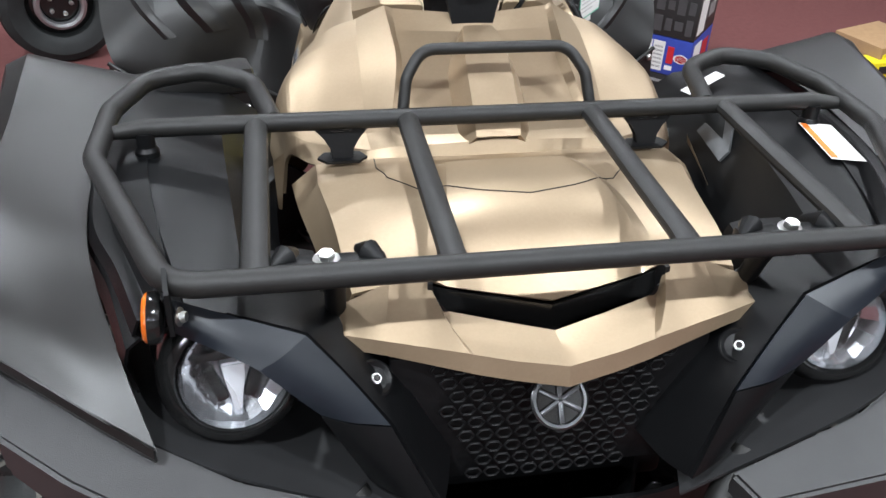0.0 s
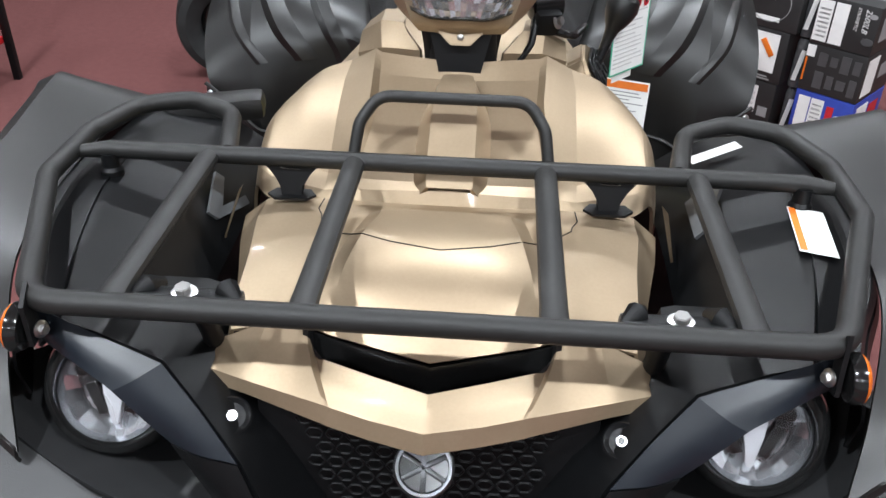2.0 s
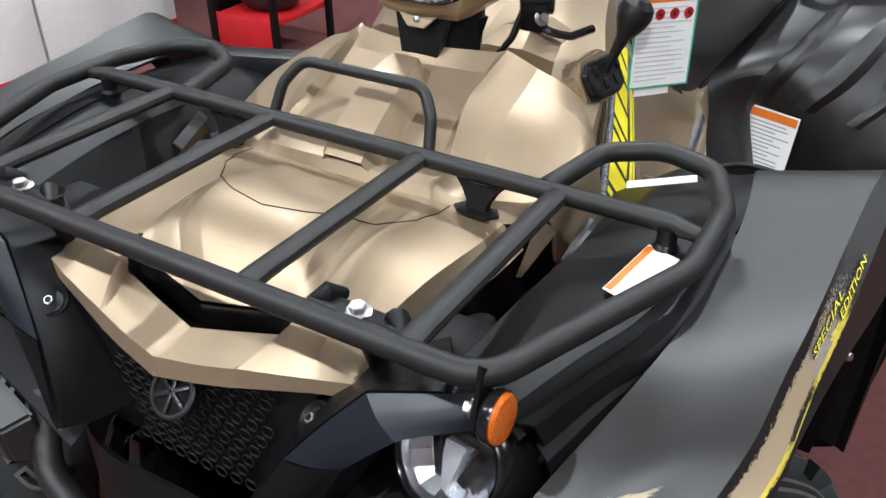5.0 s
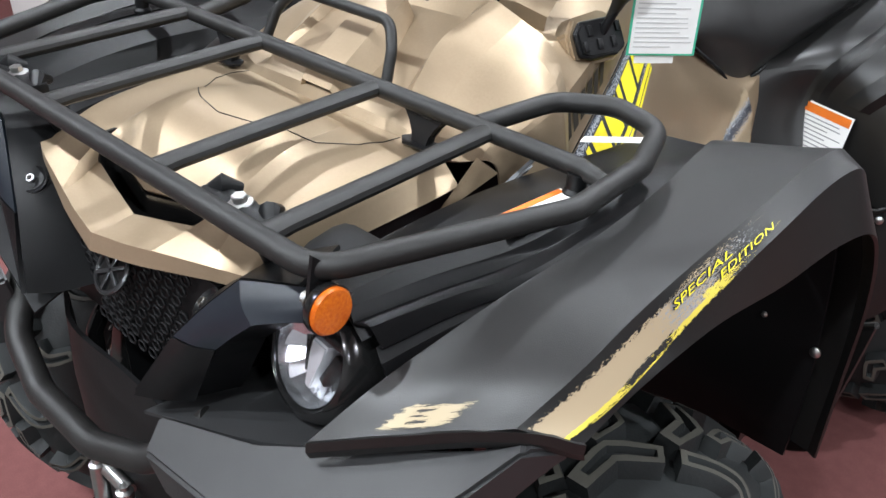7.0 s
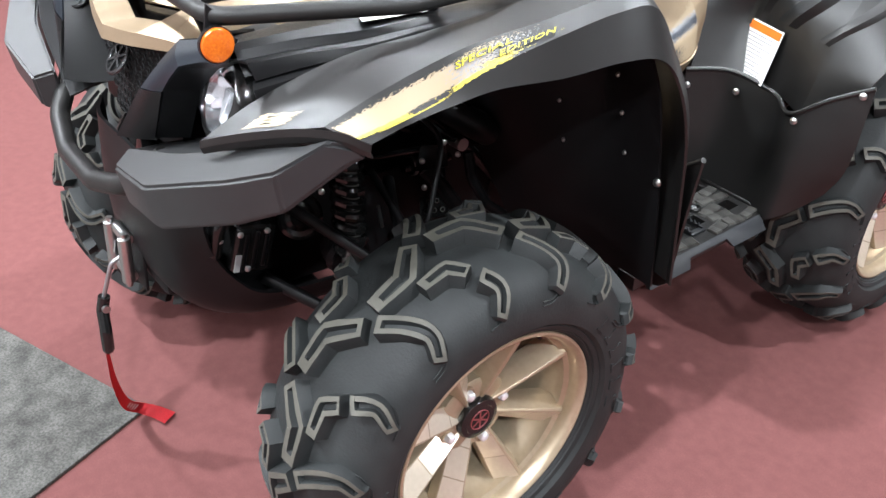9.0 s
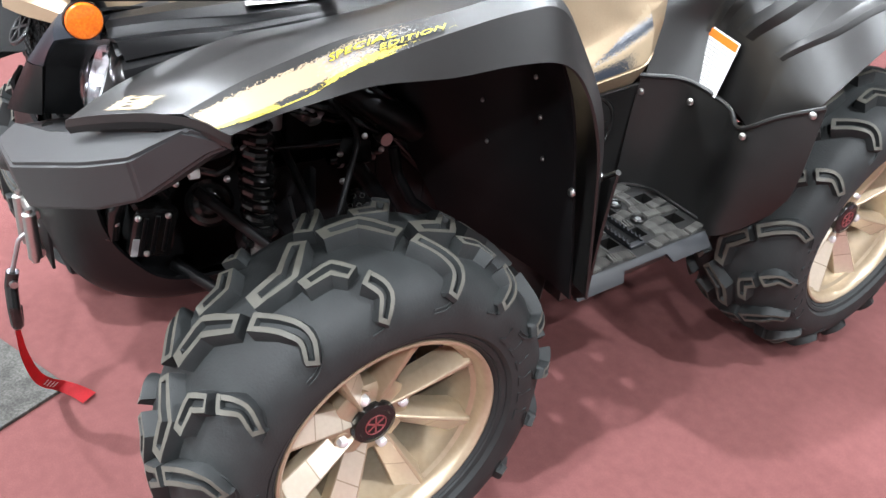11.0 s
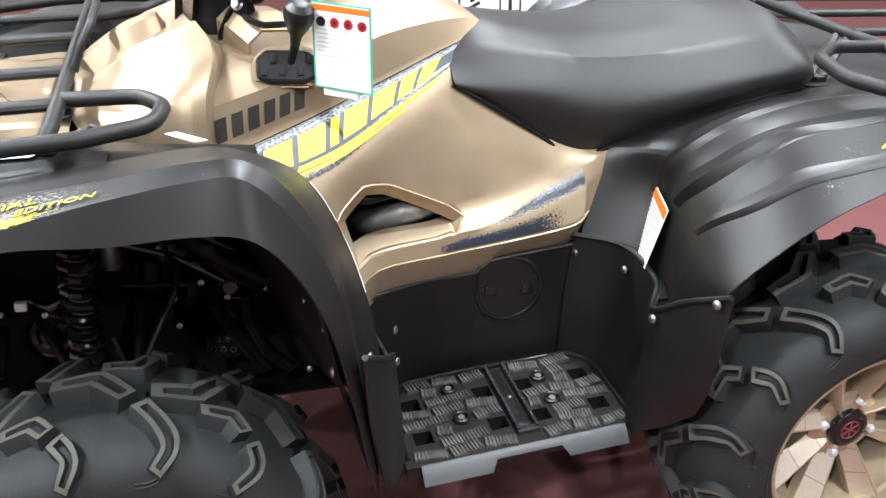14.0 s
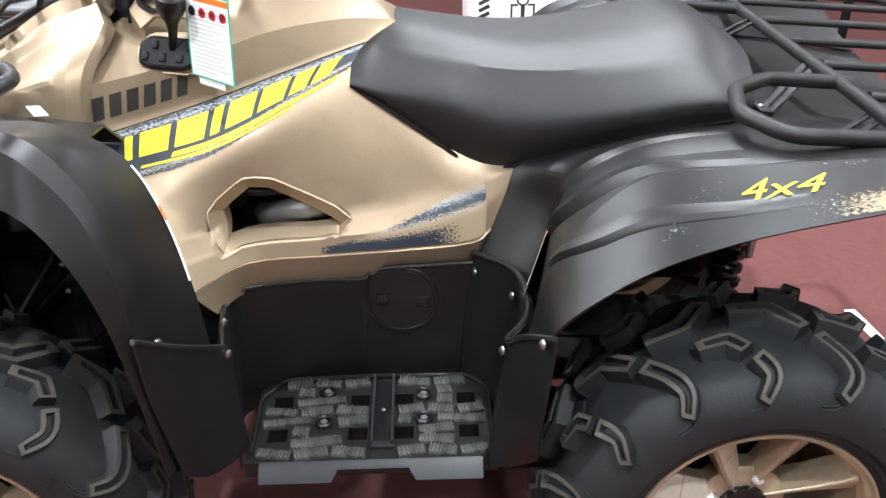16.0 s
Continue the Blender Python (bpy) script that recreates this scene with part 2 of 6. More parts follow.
CAMO_LOW = camo("lower_camouflage", SLATE, [
    (0.62, 1.5, 0, 0, -0.3, 1.3, TAN, 0.9, 90), (0.30, 0.66, 0.1, 0.1, 0.1, 1.3, PALE, 0.7, 80), (0.38, 0.60, 0.1, 0.1, 0.2, 1.3, SLATE, 1.1, 110), (-0.3, 0.40, 0, 0.1, -0.3, 1.3, TAN, 0.7, 70), (-0.3, 0.28, 0, 0, -0.3, 0.7, SLATE, 0.9, 80), (0.06, 1.8, 0.95, 0, -0.3, 1.3, BARE, 0.36, 60), (-0.5, 1.5, 0, 0, -0.3, 0.10, BARE, 0.5, 40)])
CAMO_BADGE = camo("badge_camouflage", BARE, [(0.08, 0.92, 0, 0, 0.06, 0.94, (0.36, 0.29, 0.18), 0.85, 14), (0.36, 0.62, 0.1, 0.1, 0.22, 0.34, BARE, 0.4, 20), (0.36, 0.62, -0.1, -0.1, 0.48, 0.56, BARE, 0.4, 20), (0.30, 0.52, 0.0, 0.0, 0.68, 0.80, BARE, 0.5, 24)])
CAMO_REAR = camo("rear_camouflage", BARE, [
    (0.22, 0.46, 0.0, 0.06, 0.03, 0.70, (0.30, 0.33, 0.37), 0.40, 26), (0.30, 0.42, 0.0, 0.0, -0.1, 0.8, BARE, 0.9, 70), 
    (0.06, 0.75, 0.0, 0.25, 0.20, 1.3, FLECK, 0.8, 80), (-0.2, 0.40, 0.0, 0.3, 0.45, 1.3, TAN, 0.5, 50), (0.30, 0.95, 0, 0, 0.1, 1.3, BARE, 0.9, 90), (-0.2, 0.5, 0, 0.2, 0.0, 0.5, BARE, 0.9, 90)])


# ---- mesh helpers ----
def finish(bm, name, mats, angle=32):
    me = bpy.data.meshes.new(name)
    bmesh.ops.recalc_face_normals(bm, faces=bm.faces)
    bm.to_mesh(me)
    bm.free()
    for m in mats if isinstance(mats, (list, tuple)) else (mats,):
        me.materials.append(m)
    me.polygons.foreach_set("use_smooth", [True] * len(me.polygons))
    me.set_sharp_from_angle(angle=radians(angle))
    return me


def part(name, bm, mats, parent, label="", angle=32):
    """Links a bmesh as one mesh object under a thing or a part."""
    ob = new(name, finish(bm, name, mats, angle))
    if parent:
        ob.parent = parent
    return tagged(ob, label)


def thing(name, label, category, at=(0, 0, 0), group="", kind=""):
    ob = new(name)
    ob.location = at
    ob.empty_display_size = 0.05
    return tagged(ob, label, category, group, kind)


def spline(points, n, creases=()):
    """Points of a curve through the given ones, n a span, with corners at the creases. Rows of a (k, d) array."""
    p = np.asarray(points, float)
    k = len(p)
    out = []
    for i in range(k - 1):
        a, b = p[i], p[i + 1]
        before = p[i - 1] if i > 0 and i not in creases else 2 * a - b
        after = p[i + 2] if i + 2 < k and i + 1 not in creases else 2 * b - a
        t = np.linspace(0, 1, n, endpoint=False)[:, None].reshape((n,) + (1,) * (p.ndim - 1))
        m0, m1 = (b - before) / 2, (after - a) / 2
        out.append((2 * t**3 - 3 * t**2 + 1) * a + (t**3 - 2 * t**2 + t) * m0 + (3 * t**2 - 2 * t**3) * b + (t**3 - t**2) * m1)
    return np.concatenate(out + [p[-1:]])


class Sheet:
    """A curved panel through rows of points; corners at the creased columns (cu) and rows (cv)."""

    def __init__(self, rows, nu=5, nv=5, cu=(), cv=(), flip=False):
        grid = spline(np.asarray(rows, float), nv, cv)
        self.grid = np.swapaxes(spline(np.swapaxes(grid, 0, 1), nu, cu), 0, 1)
        du, dv = np.gradient(self.grid, axis=1), np.gradient(self.grid, axis=0)
        n = np.cross(dv, du) if flip else np.cross(du, dv)
        self.normal = n / (np.linalg.norm(n, axis=-1, keepdims=True) + 1e-12)

    def at(self, u, v, lift=0.0):
        """The place at the shares u (along a row) and v (row by row) of the panel, lifted along its normal."""
        h, w = self.grid.shape[:2]
        x, y = min(max(u, 0), 1) * (w - 1), min(max(v, 0), 1) * (h - 1)
        i, j = min(int(y), h - 2), min(int(x), w - 2)
        a, b = y - i, x - j
        mixed = lambda g: (1 - a) * ((1 - b) * g[i, j] + b * g[i, j + 1]) + a * ((1 - b) * g[i + 1, j] + b * g[i + 1, j + 1])
        return mixed(self.grid) + lift * mixed(self.normal)

    def mesh(self, thick=0.003, side=1, bm=None):
        """A slab: the sheet and its back, offset against the normal."""
        bm = bm or bmesh.new()
        h, w = self.grid.shape[:2]
        flip = np.array([side, 1, 1])
        top = [[bm.verts.new(self.grid[i, j] * flip) for j in range(w)] for i in range(h)]
        back = [[bm.verts.new((self.grid[i, j] - thick * self.normal[i, j]) * flip) for j in range(w)] for i in range(h)]
        for i in range(h - 1):
            for j in range(w - 1):
                bm.faces.new((top[i][j], top[i][j + 1], top[i + 1][j + 1], top[i + 1][j]))
                bm.faces.new((back[i][j], back[i + 1][j], back[i + 1][j + 1], back[i][j + 1]))
        for i in range(h - 1):
            for j in (0, w - 1):
                bm.faces.new((top[i][j], top[i + 1][j], back[i + 1][j], back[i][j]))
        for j in range(w - 1):
            for i in (0, h - 1):
                bm.faces.new((top[i][j], top[i][j + 1], back[i][j + 1], back[i][j]))
        return bm

    def patch(self, u0, u1, v0, v1, lift=0.0008, side=1, n=40, m=10, skew=0.0):
        """A thin decal on the panel with its own map (u along v0..v1, v along u0..u1)."""
        bm = bmesh.new()
        uv = bm.loops.layers.uv.new("map")
        flip = np.array([side, 1, 1])
        rows = [[bm.verts.new(self.at(u0 + (u1 - u0) * j / m, v0 + (v1 - v0) * i / n + skew * j / m, lift) * flip) for j in range(m + 1)] for i in range(n + 1)]
        for i in range(n):
            for j in range(m):
                face = bm.faces.new((rows[i][j], rows[i][j + 1], rows[i + 1][j + 1], rows[i + 1][j]))
                for loop, (a, b) in zip(face.loops, ((i, j), (i, j + 1), (i + 1, j + 1), (i + 1, j))):
                    loop[uv].uv = (a / n, b / m)
        return bm


def mirrored_rows(half):
    """Whole rows from rows that begin at the middle (x = 0)."""
    return [[(-x, y, z) for x, y, z in row[:0:-1]] + list(row) for row in half]


def rounded(points, radius, closed=False, n=6):
    """A polyline with its corners rounded."""
    p = [Vector(q) for q in points]
    out = []
    k = len(p)
    for i, q in enumerate(p):
        if not closed and i in (0, k - 1):
            out.append(q)
            continue
        a, b = p[i - 1] - q, p[(i + 1) % k] - q
        turn = math.pi - a.angle(b)
        if turn < 0.02:
            out.append(q)
            continue
        cut = min(radius * math.tan(turn / 2), 0.48 * a.length, 0.48 * b.length)
        s, e = q + a.normalized() * cut, q + b.normalized() * cut
        for t in np.linspace(0, 1, n + 1):
            out.append((1 - t) ** 2 * s + 2 * t * (1 - t) * q + t * t * e)
    return out


def tube(points, r, closed=False, sides=12, flat=1.0, bm=None, up=(0, 0, 1), caps=True):
    """A round (or flattened) tube along the points; r: one radius or one for each point."""
    bm = bm or bmesh.new()
    p = [Vector(q) for q in points]
    k = len(p)
    radii = r if isinstance(r, (list, tuple)) else [r] * k
    rings, side_ = [], None
    for i, q in enumerate(p):
        a = p[(i - 1) % k] if closed or i > 0 else q
        b = p[(i + 1) % k] if closed or i < k - 1 else q
        d = (b - a).normalized()
        if side_ is None:
            side_ = d.cross(Vector(up))
            if side_.length < 1e-3:
                side_ = d.cross(Vector((1, 0, 0)))
        side_ = (side_ - d * side_.dot(d)).normalized()
        over = side_.cross(d)
        rings.append([bm.verts.new(q + radii[i] * (math.cos(t) * side_ + flat * math.sin(t) * over)) for t in np.linspace(0, 2 * math.pi, sides, endpoint=False)])
    for i in range(k if closed else k - 1):
        a, b = rings[i], rings[(i + 1) % k]
        for j in range(sides):
            bm.faces.new((a[j], a[(j + 1) % sides], b[(j + 1) % sides], b[j]))
    if not closed and caps:
        bm.faces.new(rings[0])
        bm.faces.new(rings[-1][::-1])
    return bm


def block(centre, size, bevel=0.004, turn=(0, 0, 0), bm=None, segments=2):
    """A box with rounded edges."""
    one = bmesh.new()
    bmesh.ops.create_cube(one, size=1.0)
    bmesh.ops.scale(one, vec=size, verts=one.verts)
    if bevel:
        bmesh.ops.bevel(one, geom=one.edges[:], offset=min(bevel, 0.45 * min(size)), segments=segments, affect="EDGES", profile=0.6)
    bmesh.ops.transform(one, matrix=pose(*centre, *turn), verts=one.verts)
    return join(one, bm)


def join(one, bm=None):
    """Adds one bmesh to another."""
    if bm is None:
        return one
    seen = {v: bm.verts.new(v.co) for v in one.verts}
    for face in one.faces:
        try:
            made = bm.faces.new([seen[v] for v in face.verts])
            made.material_index = face.material_index
        except ValueError:
            pass
    one.free()
    return bm


def lathe(profile, axis_pose, n=48, bm=None, index=0, caps=True):
    """A turned body: profile of (radius, height) round the z axis of the pose."""
    bm = bm or bmesh.new()
    rings = []
    for r, h in profile:
        rings.append([bm.verts.new(axis_pose @ Vector((r * math.cos(t), r * math.sin(t), h))) for t in np.linspace(0, 2 * math.pi, n, endpoint=False)])
    for a, b in zip(rings, rings[1:]):
        for j in range(n):
            face = bm.faces.new((a[j], a[(j + 1) % n], b[(j + 1) % n], b[j]))
            face.material_index = index
    if caps and profile[0][0] > 1e-6:
        bm.faces.new(rings[0][::-1]).material_index = index
    if caps and profile[-1][0] > 1e-6:
        bm.faces.new(rings[-1]).material_index = index
    bmesh.ops.remove_doubles(bm, verts=bm.verts, dist=1e-6)
    return bm


def prism(outline, thick, m=None, bevel=0.0):
    """A plate: an outline of (x, y), thick along z, laid by the pose m."""
    bm = bmesh.new()
    low = [bm.verts.new((x, y, 0)) for x, y in outline]
    high = [bm.verts.new((x, y, thick)) for x, y in outline]
    bm.faces.new(low[::-1])
    bm.faces.new(high)
    for i in range(len(outline)):
        j = (i + 1) % len(outline)
        bm.faces.new((low[i], low[j], high[j], high[i]))
    if bevel:
        bmesh.ops.bevel(bm, geom=bm.edges[:], offset=bevel, segments=2, affect="EDGES")
    if m is not None:
        bmesh.ops.transform(bm, matrix=m, verts=bm.verts)
    return bm


def facing(place, normal, up=(0, 0, 1)):
    """A pose at the place whose z axis points along the normal and whose y axis points upwards."""
    z = Vector(normal).normalized()
    x = Vector(up).cross(z).normalized()
    y = z.cross(x)
    m = Matrix((x, y, z)).transposed().to_4x4()
    m.translation = Vector(place)
    return m


def bolt(parent, place, normal, r=0.009, name="bolt", washer=True):
    """A flanged hexagon bolt."""
    m = facing(place, normal, (0.1, 0.3, 0.9))
    bm = bmesh.new()
    if washer:
        lathe([(r * 1.35, 0.0), (r * 1.35, r * 0.18), (r * 1.0, r * 0.3)], m, 20, bm)
    hexagon = [(r * 0.85 * math.cos(radians(a)), r * 0.85 * math.sin(radians(a))) for a in range(0, 360, 60)]
    join(prism(hexagon, r * 0.8, m @ pose(0, 0, r * 0.25), r * 0.1), bm)
    return part(name, bm, STEEL, parent, "bright zinc-plated bolt")


def rivet(parent, place, normal, r=0.005, mat=None, name="rivet"):
    m = facing(place, normal, (0.1, 0.3, 0.9))
    return part(name, lathe([(r, 0), (r * 0.95, r * 0.3), (r * 0.6, r * 0.55), (0, r * 0.62)], m, 14), mat or STEEL, parent)


def write(body, size, along, fat=0.0):
    """A word as a flat mesh with built-in letters; along(x, y) gives the place of each of its points."""
    curve = bpy.data.curves.new("letters", "FONT")
    curve.body, curve.size, curve.resolution_u = body, size, 2
    curve.shear, curve.offset = 0.3, fat
    ob = bpy.data.objects.new("letters", curve)
    scene.collection.objects.link(ob)
    me = bpy.data.meshes.new_from_object(ob.evaluated_get(bpy.context.evaluated_depsgraph_get()))
    bpy.data.objects.remove(ob)
    bpy.data.curves.remove(curve)
    bm = bmesh.new()
    bm.from_mesh(me)
    bpy.data.meshes.remove(me)
    bmesh.ops.subdivide_edges(bm, edges=[e for e in bm.edges if e.calc_length() > size * 0.4], cuts=2)
    for v in bm.verts:
        v.co = along(v.co.x, v.co.y)
    return bm


# ---- room ----
def slab(name, centre, size, mat, label, category):
    return tagged(part(name, block(centre, size, 0), mat, None), label, category, kind="structure")


floor = slab("floor", (0, 1, -0.05), (14, 14, 0.1), CARPET, "maroon short-pile carpet over the showroom floor", "floor")
slab("ceiling", (0, 1, CEILING + 0.05), (14, 14, 0.1), PAINT_WHITE, "plain white painted showroom ceiling", "ceiling")
slab("wall_north", (0, 8.05, 1.7), (14.2, 0.1, 3.4), WALL, "plain grey painted wall", "wall")
slab("wall_south", (0, -6.05, 1.7), (14.2, 0.1, 3.4), WALL, "plain grey painted wall", "wall")
slab("wall_east", (7.05, 1, 1.7), (0.1, 14, 3.4), WALL, "plain grey painted wall", "wall")
slab("wall_west", (-7.05, 1, 1.7), (0.1, 14, 3.4), WALL, "plain grey painted wall", "wall")

fixture = thing("ceiling_light", "white steel ceiling light with a glowing diffuser", "ceiling light", (LAMPS[0][0], LAMPS[0][1], CEILING), "ceiling lights")
for sx in (-1, 1):
    part("frame", block((sx * 0.10, 0, -0.03), (0.03, 0.23, 0.06), 0.004), PAINT_WHITE, fixture)
for sy in (-1, 1):
    part("frame", block((0, sy * 0.10, -0.03), (0.17, 0.03, 0.06), 0.004), PAINT_WHITE, fixture)
part("diffuser", block((0, 0, -0.02), (0.17, 0.17, 0.01), 0), glowing("diffuser_glow", (0.93, 1, 1.05), 30.0), fixture)
for x, y, _ in LAMPS[1:]:
    copy_thing(fixture, pose(x, y, CEILING))

floor_mat = thing("floor_mat", "grey loop-pile entrance mat with a dark rubber edge on the carpet", "mat", (-0.162, -0.370, 0))
floor_mat.rotation_euler = (0, 0, radians(21))
part("carpet_face", block((-0.75, -0.95, 0.005), (1.515, 1.915, 0.009), 0.003), MAT, floor_mat)
part("rubber_edge", block((-0.76, -0.96, 0.0025), (1.52, 1.92, 0.003), 0.001), ROUGH, floor_mat)

# ---- the quad bike ----
atv = thing("quad_bike", "bronze and satin black four-wheel quad bike parked on the carpet", "quad bike")
# the body was drawn level with its racks; on its wheels it stands nose up and a little larger
STANCE = pose(0, -.0633, .0821, -4.02) @ Matrix.Diagonal((1.031, 1.031, 1.031, 1))
atv.matrix_basis = STANCE

# front fenders
FENDER = Sheet([
    [(.365, -.332, .752), (.43, -.298, .782), (.510, -.245, .810), (.540, -.218, .800), (.548, -.207, .795)],
    [(.395, -.268, .806), (.46, -.240, .825), (.524, -.190, .842), (.548, -.168, .815), (.552, -.158, .811)],
    [(.428, -.17, .855), (.485, -.150, .8605), (.529, -.125, .866), (.550, -.108, .833), (.558, -.100, .825)],
    [(.44, -.06, .873), (.49, -.058, .880), (.535, -.055, .887), (.556, -.046, .861), (.567, -.035, .838)],
    [(.44, .06, .888), (.495, .06, .897), (.539, .06, .904), (.563, .057, .888), (.580, .06, .840)],
    [(.43, .15, .896), (.5, .155, .911), (.544, .16, .922), (.567, .160, .908), (.592, .155, .850)],
    [(.42, .215, .890), (.5, .223, .908), (.550, .228, .920), (.577, .220, .909), (.605, .22, .846)],
    [(.42, .300, .85), (.5, .290, .866), (.55, .285, .862), (.575, .282, .842), (.609, .27, .797)],
    [(.430, .352, .77), (.51, .340, .775), (.555, .33, .771), (.588, .326, .755), (.61, .312, .71)],
    [(.450, .395, .64), (.515, .372, .64), (.56, .355, .64), (.594, .35, .635), (.607, .34, .60)],
    [(.456, .425, .46), (.52, .402, .44), (.56, .382, .435), (.59, .38, .432), (.603, .375, .43)],
], 6, 6, cu=(2, 3))
INNER = Sheet([
    [(.25, .25, .80), (.33, .25, .855), (.40, .25, .862), (.43, .24, .878)],
    [(.258, .10, .80), (.32, .10, .862), (.39, .10, .876), (.435, .10, .876)],
    [(.26, -.02, .79), (.31, -.02, .866), (.385, -.02, .8785), (.43, -.02, .868)],
    [(.255, -.12, .79), (.30, -.12, .861), (.372, -.12, .872), (.41, -.12, .858)],
    [(.25, -.21, .79), (.29, -.21, .848), (.352, -.20, .862), (.385, -.20, .842)],
    [(.24, -.27, .79), (.28, -.275, .838), (.333, -.268, .850), (.36, -.265, .82)],
], 6, 5, cu=(1, 2))
for s in (1, -1):
    fender = part("front_fender", FENDER.mesh(0.004, s), PLASTIC, atv, "satin black plastic front fender", 13)
    part("camouflage_decal", FENDER.patch(0.785, 0.455, 0.004, 0.56, 0.0010, s, 60, 10), CAMO_FENDER, fender, "tan, yellow and black camouflage decal")
    nose_ = [tuple(FENDER.at(u, 0.004)) for u in (0, .2, .4, .6, .8, 1)]
    part("fender_front_lip", Sheet([nose_, [(x, y - .001, z - .009) for x, y, z in nose_], [(x, y + .003, z - .017) for x, y, z in nose_]], 3, 3, cv=(1,)).mesh(0.003, s), PLASTIC, fender, "", 20)
    rear_label = part("warning_label", FENDER.patch(0.004, 0.022, 0.722, 0.88, 0.0012, s, 16, 3), WHITE, fender, "long white warning label with an orange band")
    part("band", FENDER.patch(0.006, 0.021, 0.790, 0.810, 0.0018, s, 4, 3), ORANGE, fender)
    if s == 1:
        part("badge_decal", FENDER.patch(0.17, 0.35, 0.012, 0.060, 0.0012, s, 8, 8), CAMO_BADGE, fender, "tan badge decal")
    if s == 1:
        part("lettering_edge", write("SPECIAL", 0.0130, lambda x, y: FENDER.at(0.618 - y * 5.2, 0.248 + x * 2.05, 0.0034), 0.0007), SLATE_INK, fender)
        part("lettering", write("SPECIAL", 0.0130, lambda x, y: FENDER.at(0.618 - y * 5.2, 0.248 + x * 2.05, 0.0046)), YELLOW, fender, "yellow lettering SPECIAL")
        part("lettering_edge", write("EDITION", 0.0130, lambda x, y: FENDER.at(0.690 - y * 5.2, 0.318 + x * 1.55, 0.0034), 0.0007), SLATE_INK, fender)
        part("lettering", write("EDITION", 0.0130, lambda x, y: FENDER.at(0.690 - y * 5.2, 0.318 + x * 1.55, 0.0046)), YELLOW, fender, "yellow lettering EDITION")
    part("inner_fender", INNER.mesh(0.004, s), ROUGH, atv, "grained black plastic inner fender panel")

# hood, nose and dashboard cover
HOOD = Sheet(mirrored_rows([
    [(0, -.005, .862), (.045, -.005, .862), (.066, -.005, .862), (.080, -.005, .862), (.165, -.005, .860), (.21, -.005, .857), (.238, -.008, .835)],
    [(0, -.034, .864), (.045, -.034, .864), (.068, -.034, .864), (.084, -.034, .864), (.165, -.034, .862), (.21, -.034, .857), (.235, -.034, .830)],
    [(0, -.052, .876), (.045, -.052, .8755), (.070, -.052, .874), (.087, -.052, .866), (.165, -.055, .863), (.21, -.055, .857), (.232, -.055, .826)],
    [(0, -.13, .885), (.05, -.13, .884), (.083, -.13, .881), (.101, -.13, .869), (.160, -.13, .861), (.20, -.13, .8525), (.216, -.13, .81)],
    [(0, -.19, .868), (.055, -.19, .868), (.094, -.19, .865), (.112, -.19, .855), (.157, -.19, .8500), (.195, -.19, .8455), (.208, -.19, .80)],
    [(0, -.250, .8180), (.05, -.240, .8235), (.098, -.230, .829), (.117, -.228, .838), (.153, -.232, .8370), (.19, -.235, .832), (.203, -.235, .79)],
]), 5, 6, cu=(1, 3, 4, 6, 8, 9, 11), cv=(1, 2), flip=True)
part("hood", HOOD.mesh(0.004), GOLD, atv, "matte bronze painted hood", 17)
SEAM = ((0.19, 0.0), (0.19, 0.20), (0.20, 0.42), (0.235, 0.52), (0.42, 0.63), (0.5, 0.665), (0.58, 0.63), (0.765, 0.52), (0.80, 0.42), (0.81, 0.20), (0.81, 0.0))
part("hood_seam", tube([HOOD.at(*(np.array(a) * (1 - t) + np.array(b) * t), 0.0002) for a, b in zip(SEAM, SEAM[1:]) for t in np.linspace(0, 0.95, 8)], 0.0007, sides=6), DARK, atv, "thin dark panel gap across the hood")
NOSE = Sheet(mirrored_rows([
    [(0, -.266, .794), (.05, -.257, .803), (.108, -.245, .8135), (.119, -.231, .838), (.155, -.234, .842), (.202, -.237, .822)],
    [(0, -.294, .791), (.05, -.286, .797), (.097, -.272, .8035), (.107, -.268, .819), (.160, -.260, .826), (.203, -.255, .812)],
    [(0, -.316, .790), (.05, -.308, .795), (.086, -.300, .800), (.091, -.299, .8012), (.165, -.282, .810), (.204, -.268, .811)],
    [(0, -.320, .769), (.05, -.311, .775), (.086, -.3035, .7805), (.091, -.302, .7815), (.165, -.282, .794), (.204, -.27, .797)],
]), 5, 4, cu=tuple(range(1, 10)), cv=(1, 2), flip=True)
part("nose_panel", NOSE.mesh(0.004), GOLD, atv, "matte bronze nose panel with a folded lip", 13)
part("hood_vent", Sheet(mirrored_rows([
    [(0, -.246, .812), (.05, -.236, .818), (.10, -.226, .824), (.130, -.222, .834)],
    [(0, -.246, .776), (.05, -.238, .784), (.10, -.228, .796), (.130, -.224, .815)],
    [(0, -.269, .790), (.05, -.260, .799), (.100, -.250, .808), (.126, -.234, .832)],
]), 4, 4, cu=(1, 2, 3, 4, 5)).mesh(0.003), GLOSS, atv, "gloss black V-shaped hood vent", 15)

